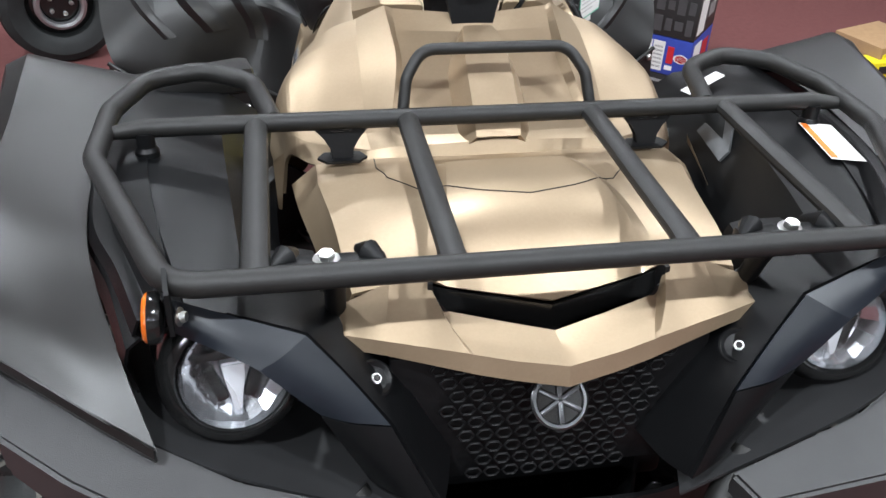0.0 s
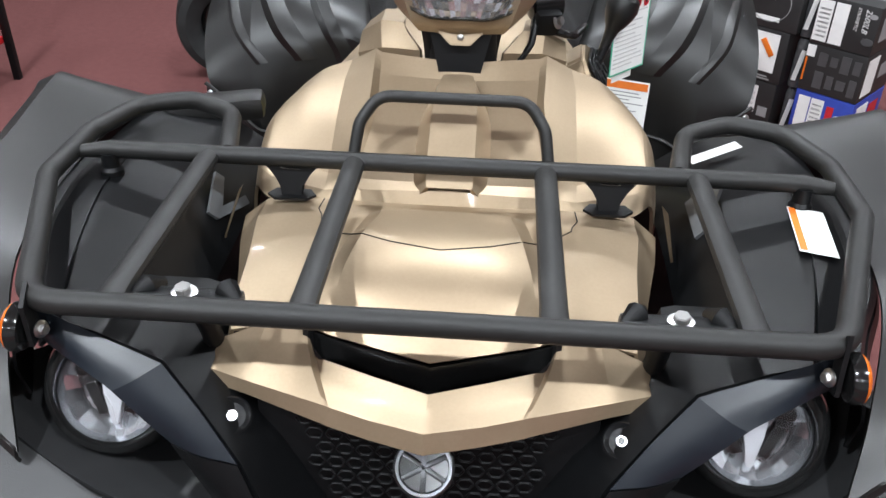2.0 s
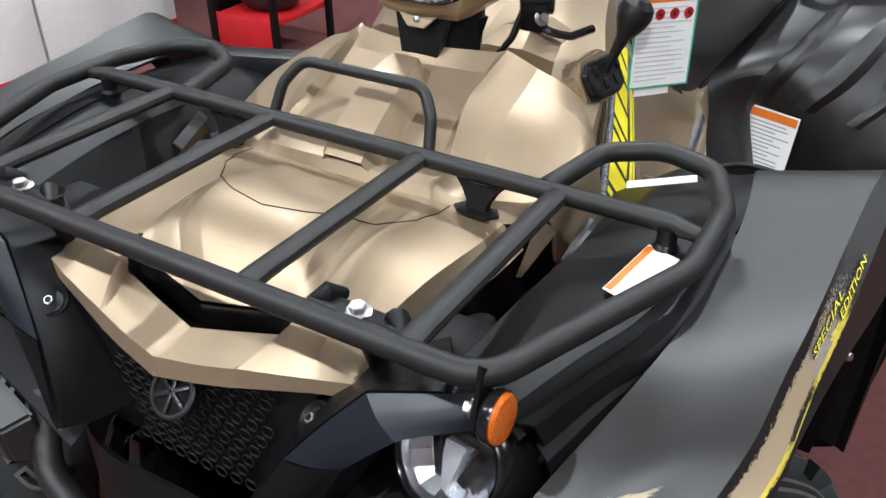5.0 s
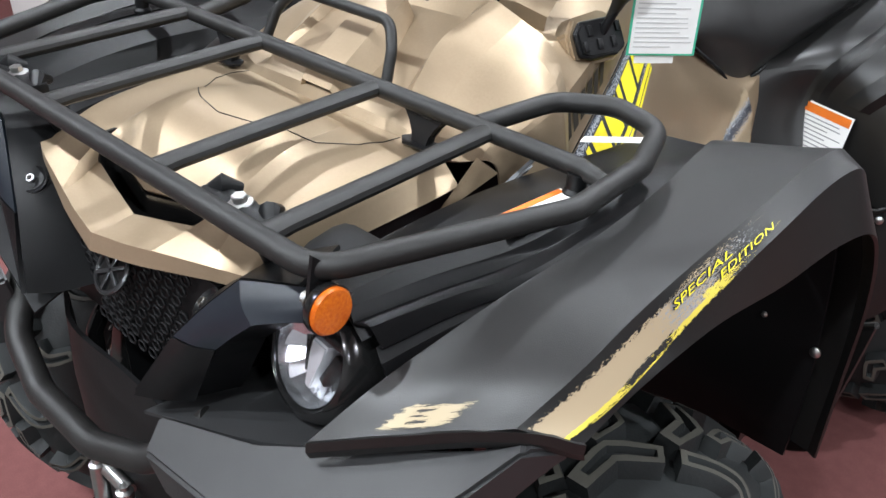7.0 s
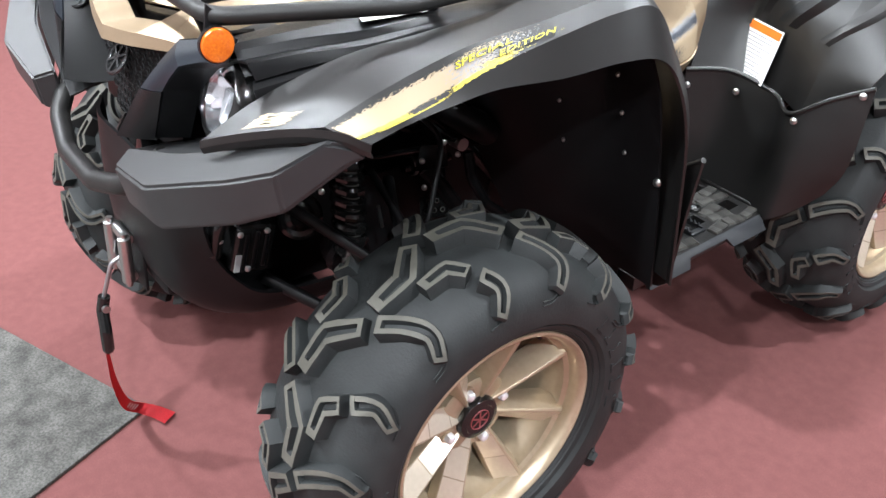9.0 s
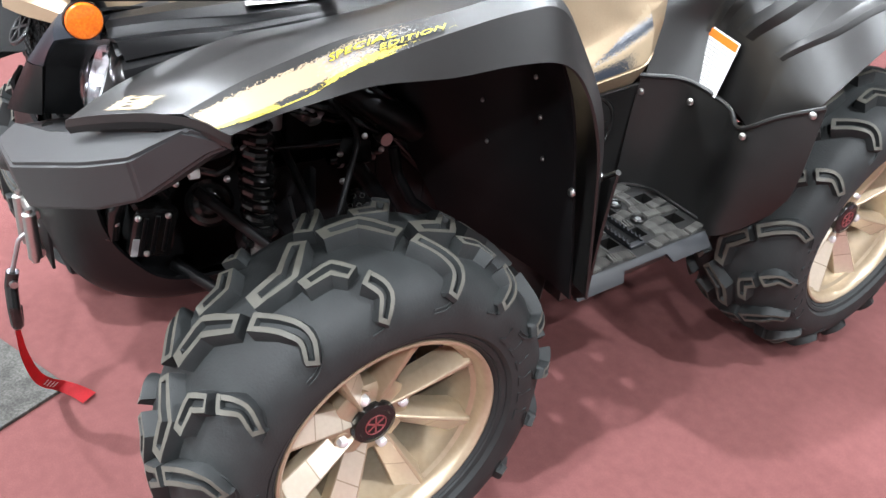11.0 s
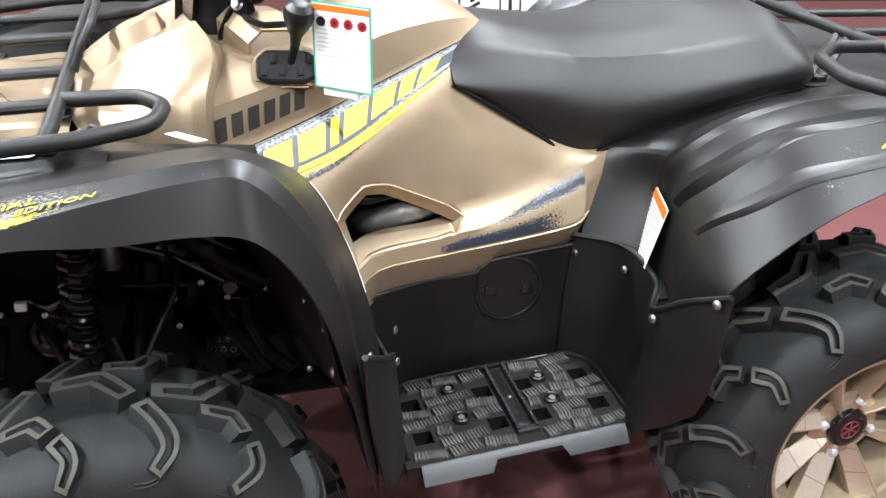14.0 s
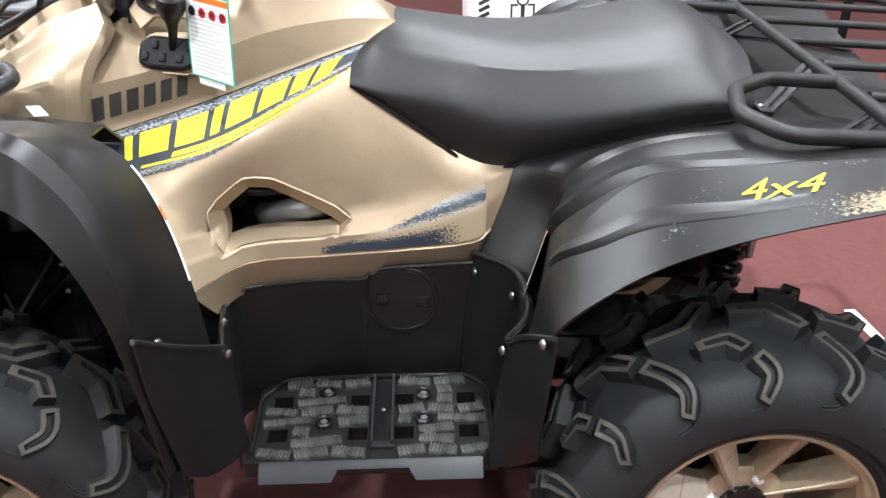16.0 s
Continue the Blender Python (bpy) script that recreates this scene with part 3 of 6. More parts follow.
DASH = Sheet(mirrored_rows([
    [(0, -.016, .852), (.045, -.016, .852), (.098, -.014, .852), (.112, -.013, .851), (.142, -.010, .850), (.21, .01, .850), (.240, .05, .845), (.250, .06, .79)],
    [(0, -.004, .878), (.045, -.004, .876), (.104, -.001, .873), (.118, .001, .872), (.146, .008, .866), (.21, .035, .866), (.240, .065, .860), (.254, .080, .79)],
    [(0, .010, .882), (.045, .012, .880), (.112, .014, .880), (.122, .020, .885), (.148, .040, .873), (.212, .072, .878), (.245, .10, .872), (.262, .118, .79)],
    [(0, .090, .927), (.045, .092, .927), (.098, .091, .930), (.106, .088, .942), (.147, .106, .922), (.208, .136, .914), (.247, .142, .886), (.267, .148, .79)],
    [(0, .148, .959), (.045, .149, .960), (.099, .150, .962), (.107, .145, .968), (.147, .166, .949), (.203, .172, .930), (.243, .168, .889), (.266, .170, .79)],
    [(0, .165, .977), (.045, .170, .979), (.100, .178, .982), (.109, .186, .984), (.143, .205, .962), (.188, .205, .943), (.232, .190, .895), (.256, .186, .79)],
    [(0, .185, .955), (.045, .19, .955), (.095, .195, .956), (.107, .205, .958), (.135, .22, .950), (.176, .220, .933), (.218, .202, .888), (.242, .198, .79)],
]), 7, 5, cu=(3, 4, 5, 9, 10, 11), cv=(1, 2, 4, 5))
part("dashboard_cover", DASH.mesh(0.004), GOLD, atv, "matte bronze dashboard cover", 8)
RIB = Sheet(mirrored_rows([
    [(0, -.010, .884), (.026, -.010, .884), (.038, -.004, .868), (.041, .002, .858)],
    [(0, .008, .908), (.027, .008, .907), (.043, .016, .882), (.046, .022, .870)],
    [(0, .068, .951), (.026, .068, .950), (.044, .082, .920), (.047, .092, .908)],
    [(0, .108, .969), (.022, .108, .968), (.032, .120, .944), (.035, .130, .934)],
    [(0, .126, .974), (.018, .126, .973), (.024, .132, .954), (.027, .136, .944)],
    [(0, .138, .956), (.015, .138, .955), (.018, .140, .949), (.020, .141, .940)],
]), 4, 5, cu=(1, 2, 3, 4, 5), cv=(3, 4))
part("dashboard_rib", RIB.mesh(0.006), GOLD, atv, "raised bronze centre rib", 9)
for s in (1, -1):
    # added dark sheet: stands in for the shade in the recess under the pod
    part("recess_shade", Sheet([[(s * .022, .214, .93), (s * .034, .218, .93), (s * .044, .232, .93)], [(s * .026, .210, .97), (s * .036, .216, .972), (s * .046, .232, .972)], [(s * .030, .214, 1.000), (s * .042, .222, 1.003), (s * .052, .240, 1.005)]], 4, 4).mesh(0.006), DARK, atv, "dark sheet standing in for the shaded recess beside the steering column")
    part("column_cover", Sheet([[(s * .048, .222, .93), (s * .10, .240, .93), (s * .135, .262, .92)], [(s * .054, .220, .975), (s * .105, .236, .972), (s * .140, .262, .955)], [(s * .078, .240, 1.000), (s * .108, .256, .998), (s * .138, .285, .975)], [(s * .082, .300, 1.000), (s * .110, .315, .998), (s * .135, .340, .975)]], 4, 4, cu=(1,), cv=(1, 2)).mesh(0.006), GOLD, atv, "bronze cover beside the steering column", 18)

# grille and emblem
grille = part("grille", block((0, -.262, .70), (.32, .02, .16), 0.004), DARK, atv, "black honeycomb radiator grille")
cells = bmesh.new()
for r in range(9):
    for c in range(-7, 8):
        x, z = (c + 0.5 * (r % 2)) * 0.019, 0.775 - r * 0.017
        if abs(x) < 0.125 - 0.006 * r:
            tube(rounded([(x + 0.0085 * math.cos(a), -.276 - 0.012 * (1 - abs(x) / 0.15), z + 0.0068 * math.sin(a) - 0.06 * abs(x)) for a in np.linspace(0, 2 * math.pi, 6, endpoint=False)], 0.002, True, 2), 0.0014, True, 5, bm=cells)
part("grille_mesh", cells, DARK, grille, "glossy black honeycomb mesh")
m = facing((0, -.298, .735), (0, -.80, .60))
emblem = part("emblem", lathe([(.0285, 0), (.0285, .003), (.0265, .0045), (.0235, .0045), (.0225, .003), (.0225, 0)], m, 40), EMBLEM, atv, "round silver emblem with three crossed bars")
for a in (0, 60, 120):
    part("emblem_bar", block((0, 0, 0.0035), (0.005, 0.046, 0.003), 0.001), EMBLEM, emblem).matrix_local = m @ pose(0, 0, 0, 0, 0, a)
part("emblem_back", lathe([(.0226, 0), (.0226, .0015)], m, 30), GLOSS, emblem)

# front cowls, headlights, signals and bumper wings
for s in (1, -1):
    flip = lambda pts: [(s * x, y, z) for x, y, z in pts]
    edge = [(.352, -.268, .866), (.300, -.280, .850), (.235, -.293, .831), (.200, -.308, .792), (.166, -.324, .749)]
    lower = [(.345, -.276, .838), (.310, -.296, .828), (.275, -.311, .813), (.250, -.315, .790), (.225, -.317, .766)]
    end_a, end_b = (.122, -.350, .668), (.180, -.318, .680)
    mid = lambda p, q, t=.5, out=0: tuple(a * (1 - t) + c * t - (out if k == 1 else 0) for k, (a, c) in enumerate(zip(p, q)))
    cowl = part("front_cowl", Sheet([edge, [mid(p, q, .5, .004) for p, q in zip(edge, lower)], lower], 5, 4, cu=(2,)).mesh(-0.004, s), COWL, atv, "dark blue-black angular headlight brow", 15)
    part("brow_foot", Sheet([[mid(edge[4], end_a, t) for t in (0.012, .5, 1)], [mid(mid(edge[4], lower[4]), mid(end_a, end_b), t, .004) for t in (0.012, .5, 1)], [mid(lower[4], end_b, t) for t in (0.012, .5, 1)]], 5, 4).mesh(-0.005, s), ROUGH, cowl, "grained black brow foot")
    part("brow_return", Sheet([lower + [end_b], [(x + .012, y + .045, z - .005) for x, y, z in lower + [end_b]]], 5, 4, cu=(2, 4)).mesh(0.004, s), ROUGH, cowl)
    part("cowl_side", Sheet([edge[1:] + [end_a], [(.29, -.25, .852), (.222, -.266, .822), (.188, -.285, .792), (.152, -.295, .745), (.112, -.315, .66)], [(.26, -.20, .84), (.195, -.225, .81), (.168, -.245, .78), (.135, -.255, .73), (.10, -.265, .66)]], 5, 4, cu=(1, 3)).mesh(0.004, s), ROUGH, cowl)
    bolt(cowl, (s * .1766, -.2962, .7790), (-s * .35, -.6, .75), 0.0062, washer=False)
    part("bolt_socket", lathe([(.0034, 0), (.0034, .0006), (0, .0006)], facing((s * .1766, -.2962, .7790), (-s * .35, -.6, .75)) @ pose(0, 0, .0065), 6), GLOSS, cowl)
    part("bolt_recess", lathe([(.011, -.002), (.017, -.001), (.018, .003), (.016, .004), (.012, .001)], facing((s * .179, -.290, .7725) , (-s * .35, -.6, .75)) @ pose(0, 0, .007), 24), ROUGH, cowl)
    m = facing((s * .300, -.270, .776), (-s * .13, -.93, .34)) @ Matrix.Diagonal((.93, .93, 1, 1))
    light = part("headlight", lathe([(.075, -.07), (.074, -.02), (.068, -.004), (.062, .004), (.057, .006), (.0535, .002), (.052, -.006), (.05, -.03), (.03, -.05), (0, -.05)], m, 48, caps=False), GLOSS, atv, "round clear headlight in a black bezel")
    rng = random.Random(9)
    bm = bmesh.new()
    for k in range(18):
        a0, a1 = 2 * math.pi * k / 18, 2 * math.pi * (k + 1) / 18
        for r0, r1 in ((.018, .034), (.034, .0515)):
            tip = rng.uniform(-.0022, .0022)
            bm.faces.new([bm.verts.new(m @ Vector((r * math.cos(a), r * math.sin(a), -.030 + 9.5 * r * r + tip * d))) for r, a, d in ((r0, a0, 1), (r1, a0, -1), (r1, a1, 1), (r0, a1, -1))])
    part("reflector", bm, REFLECTOR, light, "faceted chrome reflector", 3)
    part("reflector_bowl", lathe([(.0525, .002), (.047, -.012), (.036, -.022), (.02, -.030), (.006, -.032), (0, -.032)], m, 40, caps=False), REFLECTOR, light)
    part("bulb_shade", prism([(-.020, .016), (.020, .016), (.014, .004), (.006, -.024), (-.006, -.024), (-.014, .004)], .018, m @ pose(0, -.008, -.024) @ Matrix.Diagonal((.62, 1.25, 1, 1)), .002), CHROME, light, "bright bulb shade")
    for a in (-0.016, 0.016):
        part("reflector_gap", block((a * 1.15, -0.010, -0.018), (0.011, 0.036, 0.012), 0.001, (0, 0, -1300 * a)), GLOSS, light).matrix_local = m
    part("reflector_step", block((0, 0.020, -0.014), (0.074, 0.009, 0.010), 0.001), GLOSS, light).matrix_local = m
    lens = part("lens", lathe([(.0535, .003), (.048, .010), (.034, .018), (.018, .022), (0, .0235)], m, 40, caps=False), GLASS, light, "clear curved lens")
    lens.visible_shadow = False
    part("headlight_housing", block((s * .300, -.175, .755), (.17, .07, .17), 0.02, (10, 0, 0)), DARK, atv)
    part("duct_panel", Sheet([
        [(.335, -.270, .853), (.350, -.272, .850), (.358, -.272, .840), (.373, -.268, .842), (.380, -.262, .824), (.374, -.262, .820), (.386, -.268, .813), (.392, -.262, .790), (.385, -.26, .76)],
        [(.355, -.200, .8655), (.376, -.200, .863), (.384, -.202, .853), (.398, -.198, .853), (.404, -.196, .842), (.398, -.194, .838), (.408, -.196, .832), (.414, -.196, .814), (.412, -.19, .79)],
        [(.372, -.120, .8752), (.404, -.124, .872), (.411, -.130, .863), (.427, -.130, .862), (.433, -.130, .856), (.431, -.128, .852), (.436, -.130, .848), (.440, -.13, .840), (.438, -.125, .83)],
        [(.385, -.040, .881), (.414, -.040, .880), (.426, -.040, .875), (.436, -.040, .874), (.440, -.040, .872), (.441, -.040, .871), (.442, -.040, .870), (.444, -.040, .868), (.446, -.04, .862)],
        [(.390, .060, .881), (.415, .060, .882), (.428, .060, .881), (.436, .060, .881), (.439, .060, .881), (.440, .060, .880), (.442, .060, .879), (.444, .060, .878), (.446, .06, .874)],
    ], 4, 6, cu=(1, 2, 3, 4, 5, 6, 7), flip=True).mesh(0.003, s), ROUGH, atv, "grained black duct panel with two raised ribs", 20)
    # signal on its bracket
    signal = part("turn_signal", lathe([(.0, -.006), (.012, -.006), (.020, -.004), (.0222, 0), (.0222, .006)], facing((s * .353, -.298, .8655), (s, -.02, .06)), 30), GLOSS, atv, "round amber turn signal on a black bracket")
    part("amber_lens", lathe([(.0208, .004), (.0208, .0080), (.019, .0100), (.010, .0110), (0, .0112)], facing((s * .353, -.298, .8655), (s, -.02, .06)), 30), AMBER, signal, "ribbed amber lens")
    part("signal_bracket", prism([(-.011, -.012), (.011, -.012), (.014, .03), (-.004, .045)], .004, facing((s * .340, -.298, .865), (s, -.1, 0))), DARK, signal)
    bolt(signal, (s * .335, -.300, .866), (-s, -.3, .1), 0.006)
    # bumper wing: back edge, front edge, front foot, back foot
    wing = [
        [(.165, -.352, .668), (.186, -.384, .654), (.196, -.372, .597), (.170, -.335, .590)],
        [(.300, -.335, .712), (.314, -.391, .681), (.320, -.376, .618), (.300, -.320, .610)],
        [(.430, -.285, .762), (.440, -.337, .732), (.444, -.326, .672), (.415, -.270, .668)],
        [(.486, -.258, .782), (.498, -.303, .760), (.500, -.292, .706), (.470, -.244, .702)],
        [(.516, -.236, .796), (.522, -.250, .797), (.532, -.226, .766), (.505, -.205, .750)],
        [(.530, -.208, .790), (.540, -.214, .786), (.540, -.205, .776), (.525, -.195, .770)],
    ]
    bm = bmesh.new()
    loops = [[bm.verts.new((s * x, y, z)) for x, y, z in row] for row in wing]
    for a, b in zip(loops, loops[1:]):
        for j in range(4):
            bm.faces.new((a[j], a[(j + 1) % 4], b[(j + 1) % 4], b[j]))
    bm.faces.new(loops[0])
    bm.faces.new(loops[-1])
    bmesh.ops.bevel(bm, geom=bm.edges[:], offset=0.004, segments=2, affect="EDGES")
    part("wing_shelf", Sheet([[(.12, -.345, .640), (.30, -.328, .708), (.40, -.293, .750), (.47, -.254, .778)], [(.14, -.27, .650), (.29, -.262, .700), (.38, -.235, .735), (.44, -.21, .76)], [(.15, -.16, .640), (.28, -.15, .68), (.36, -.14, .71), (.42, -.13, .73)]], 4, 4).mesh(0.004, s), WING, atv, "grained black shelf under the headlight")
    part("bumper_wing", bm, WING, atv, "chunky grained black plastic bumper wing")

part("bull_bar", tube(rounded([(-.20, -.315, .66), (-.15, -.36, .60), (-.06, -.378, .574), (.06, -.378, .574), (.15, -.36, .60), (.20, -.315, .66)], 0.06), 0.016, sides=16), POWDER, atv, "satin black front bumper tube")
part("skid_plate", Sheet(mirrored_rows([
    [(0, -.30, .60), (.12, -.30, .60), (.20, -.27, .60)], [(0, -.31, .48), (.13, -.30, .48), (.20, -.26, .50)],
    [(0, -.29, .37), (.13, -.28, .37), (.19, -.22, .42)], [(0, -.18, .30), (.13, -.18, .30), (.18, -.15, .36)], [(0, .0, .28), (.13, .0, .28), (.17, .0, .34)]]), 5, 5).mesh(0.006), DARK, atv, "dull black front skid plate")

# front rack
def low(*points):
    """The rack sits a little lower and shorter than its first drawing."""
    return [(x * .968, -.007 + (y + .012) * (.915 if y < -.012 else 1.0), z - .0155 - (.007 if y > .05 else .004 if y < -.2 else 0)) for x, y, z in points]


rack = part("front_rack", tube(rounded(low((.262, -.008, .926), (.285, .095, .942), (.345, .128, .946), (.41, .115, .942), (.442, .03, .930), (.444, -.085, .922), (.354, -.331, .914),
                                          (-.354, -.331, .914), (-.444, -.085, .922), (-.442, .03, .930), (-.41, .115, .942), (-.345, .128, .946), (-.285, .095, .942), (-.262, -.008, .926)), 0.045, n=8), 0.0112, sides=16), POWDER, atv, "satin black tubular steel front rack")
part("rear_rail", tube(low((-.44, -.02, .924), (-.40, -.012, .926), (.40, -.012, .926), (.44, -.02, .924)), [0.007, 0.0105, 0.0105, 0.007], sides=14), POWDER, rack)
for x in (-.281, -.110, .110, .281):
    part("crossbar", tube(low((x, -.331, .914), (x, -.30, .917), (x, -.04, .925), (x, -.012, .926)), [0.0135, 0.0125, 0.0125, 0.0125], sides=12, flat=0.72), POWDER, rack)
part("hoop", tube(rounded(low((-.114, -.004, .926), (-.108, .010, .964), (-.088, .026, .991), (.088, .026, .991), (.108, .010, .964), (.114, -.004, .926)), 0.03), 0.0068, sides=12), POWDER, rack)
for s in (1, -1):
    br = part("rack_bracket", block((s * .212, -.274, .888), (.10, .022, .016), 0.005), ROUGH, rack, "cast black rack bracket")
    for dx in (-.035, .035):
        part("bracket_ear", tube([(s * .212 + dx * 1.3, -.276, .890), (s * .212 + dx, -.268, .897), (s * .212 + dx * .8, -.252, .891)], [.006, .011, .005], sides=10), ROUGH, br)
    bolt(br, (s * .2133, -.275, .8945), (0, -.15, 1), 0.0088)
    leg = part("rack_leg", tube([(s * .210, -.266, .886), (s * .206, -.25, .85), (s * .205, -.22, .78)], 0.010), DARK, rack)
    part("rack_support_arm", prism([(-.050, .050), (-.030, .050), (-.014, .034), (.014, .034), (.030, .050), (.050, .050), (.024, .026), (.015, .010), (.016, -.012), (-.016, -.012), (-.015, .010), (-.024, .026)], .012, facing((s * .180, -.002, .869), (0, -1, .2)) @ Matrix.Diagonal((.76, .74, 1, 1)), .002), DARK, rack)
    part("support_seal", prism([(-.028, .0), (-.020, .012), (.020, .012), (.028, .0), (.018, -.010), (-.018, -.010)], .003, facing((s * .180, -.012, .8655), (0, -.1, 1), (0, 1, 0))), DARK, rack)
    part("rubber_post", lathe([(.013, .868 - .89), (.013, -.004), (.010, 0), (.010, .016)], pose(s * .388, -.012, .892), 20), ROUGH, rack, "black rubber rack post")

    part("fender_stay", prism([(0, 0), (.016, .002), (.052, .060), (.042, .066), (.016, .024), (.006, .066), (-.008, .064)], .004, facing((s * .285, -.008, .835), (-s * .80, -.15, .55), (0, 1, .35))), STAY, atv, "grey angled fender stay")
    if s < 0:
        part("fender_corner", block((s * .365, .250, .868), (.17, .055, .034), 0.012, (0, s * 4, -s * 12)), PLASTIC, atv, "rounded black rear corner of the fender")
    bm = bmesh.new()
    for v in ((.244, .012, .866), (.250, -.050, .826), (.254, -.044, .824), (.258, .035, .845)):
        bm.verts.new((s * v[0], v[1], v[2]))
    bm.faces.new(bm.verts)
    bmesh.ops.solidify(bm, geom=bm.faces[:], thickness=0.004)
    part("hood_flap", bm, GOLD, atv, "small bronze flap beside the hood")

# labels
def label_sheet(name, corners, parent, label, band=0.16, band_side="top", lines=0, edge=None):
    """A flat label through three corners (top left, top right, bottom left) with a coloured band and bars for its print."""
    a, b, c = (Vector(q) for q in corners)
    n = (c - a).cross(b - a).normalized()
    put = lambda u, v, h: a + (b - a) * u + (c - a) * v + n * h
    def quad(u0, u1, v0, v1, h):
        bm = bmesh.new()
        low = [bm.verts.new(put(u, v, h - 0.0004)) for u, v in ((u0, v0), (u1, v0), (u1, v1), (u0, v1))]
        high = [bm.verts.new(put(u, v, h)) for u, v in ((u0, v0), (u1, v0), (u1, v1), (u0, v1))]
        bm.faces.new(low[::-1]), bm.faces.new(high)
        for i in range(4):
            bm.faces.new((low[i], low[(i + 1) % 4], high[(i + 1) % 4], high[i]))
        return bm
    sheet_ = part(name, quad(0, 1, 0, 1, 0.001), edge or WHITE, parent, label)
    if edge:
        part("face", quad(0.035, 0.965, 0.02, 0.98, 0.0014), WHITE, sheet_)
    if band:
        part("band", quad(0.03, 0.97, 0.03, band, 0.0018) if band_side == "top" else quad(0.03, band, 0.03, 0.97, 0.0018), ORANGE, sheet_, "orange warning band")
    if lines:
        bars = bmesh.new()
        rng = random.Random(len(name) + lines)
        for k in range(lines):
            v = band + 0.05 + (0.9 - band) * k / lines
            join(quad(0.08, 0.08 + rng.uniform(0.5, 0.84), v, v + 0.28 * (0.9 - band) / lines, 0.0018), bars)
        part("print", bars, PALE_INK if edge else GREY_INK, sheet_, "rows of small grey print")
    return sheet_


for s in (1,):
    label_sheet("warning_label", ((.362, -.108, .8805), (.3726, -.015, .8855), (.397, -.122, .8815)), atv, "white warning label with an orange band", 0.22)
    label_sheet("warning_label", ((.268, .948, .724), (.374, .914, .722), (.262, .926, .612)), atv, "white warning label with an orange band", 0.17, "top", 11)
    label_sheet("warning_label", ((.293, .146, .870), (.362, .186, .8805), (.299, .128, .870)), atv, "narrow white label strip", 0)

# side covers, tank
SIDE_ROWS = [
    [(.396, .368, .612), (.388, .342, .652), (.352, .326, .675), None, (.280, .264, .752), (.240, .203, .803), (.228, .178, .876), (.16, .180, .928), (0, .21, .95)],
    [(.289, .44, .612), (.283, .425, .640), (.246, .412, .656), None, (.230, .392, .777), (.186, .360, .849), (.180, .345, .918), (.12, .33, .945), (0, .32, .955)],
    [(.258, .56, .614), (.252, .545, .643), (.222, .530, .662), None, (.178, .508, .833), (.137, .495, .895), (.124, .480, .960), (.07, .45, .985), (0, .44, 1.0)],
    [(.242, .69, .622), (.236, .675, .655), (.211, .655, .684), None, (.135, .612, .884), (.092, .625, .939), (.076, .622, .975), (.04, .61, .988), (0, .60, .995)],
    [(.230, .815, .636), (.224, .80, .690), (.203, .780, .724), None, (.118, .700, .880), (.072, .680, .945), (.05, .69, .95), (.03, .68, .955), (0, .68, .955)],
    [(.222, .850, .665), (.212, .868, .720), (.199, .879, .762), None, (.100, .850, .765), (.07, .80, .80), (.05, .78, .82), (.03, .76, .82), (0, .76, .82)],
]
for row in SIDE_ROWS:
    row[3] = tuple((a + b) / 2 + d for a, b, d in zip(row[2], row[4], (.003, 0, .002)))
SIDE = Sheet(SIDE_ROWS, 6, 8, cu=(1, 2, 5, 6), flip=True)
HOLE = [(.396, .684), (.436, .716), (.468, .712), (.594, .655), (.550, .648), (.408, .642)]
def cut(ob, cutter_bm):
    """Cuts a body out of a mesh object."""
    tool = new("cutter", finish(cutter_bm, "cutter", DARK))
    tool.parent = atv
    bpy.context.view_layer.update()
    mod = ob.modifiers.new("cut", "BOOLEAN")
    mod.operation, mod.object, mod.solver = "DIFFERENCE", tool, "EXACT"
    me = bpy.data.meshes.new_from_object(ob.evaluated_get(bpy.context.evaluated_depsgraph_get()))
    ob.modifiers.clear()
    ob.data = me
    bpy.data.objects.remove(tool)


def rounded2(outline, n=6):
    """Points spread along a closed outline of (y, z)."""
    k = len(outline)
    return [((1 - t) * outline[i][0] + t * outline[(i + 1) % k][0], (1 - t) * outline[i][1] + t * outline[(i + 1) % k][1]) for i in range(k) for t in np.linspace(0, 1, n, endpoint=False)]


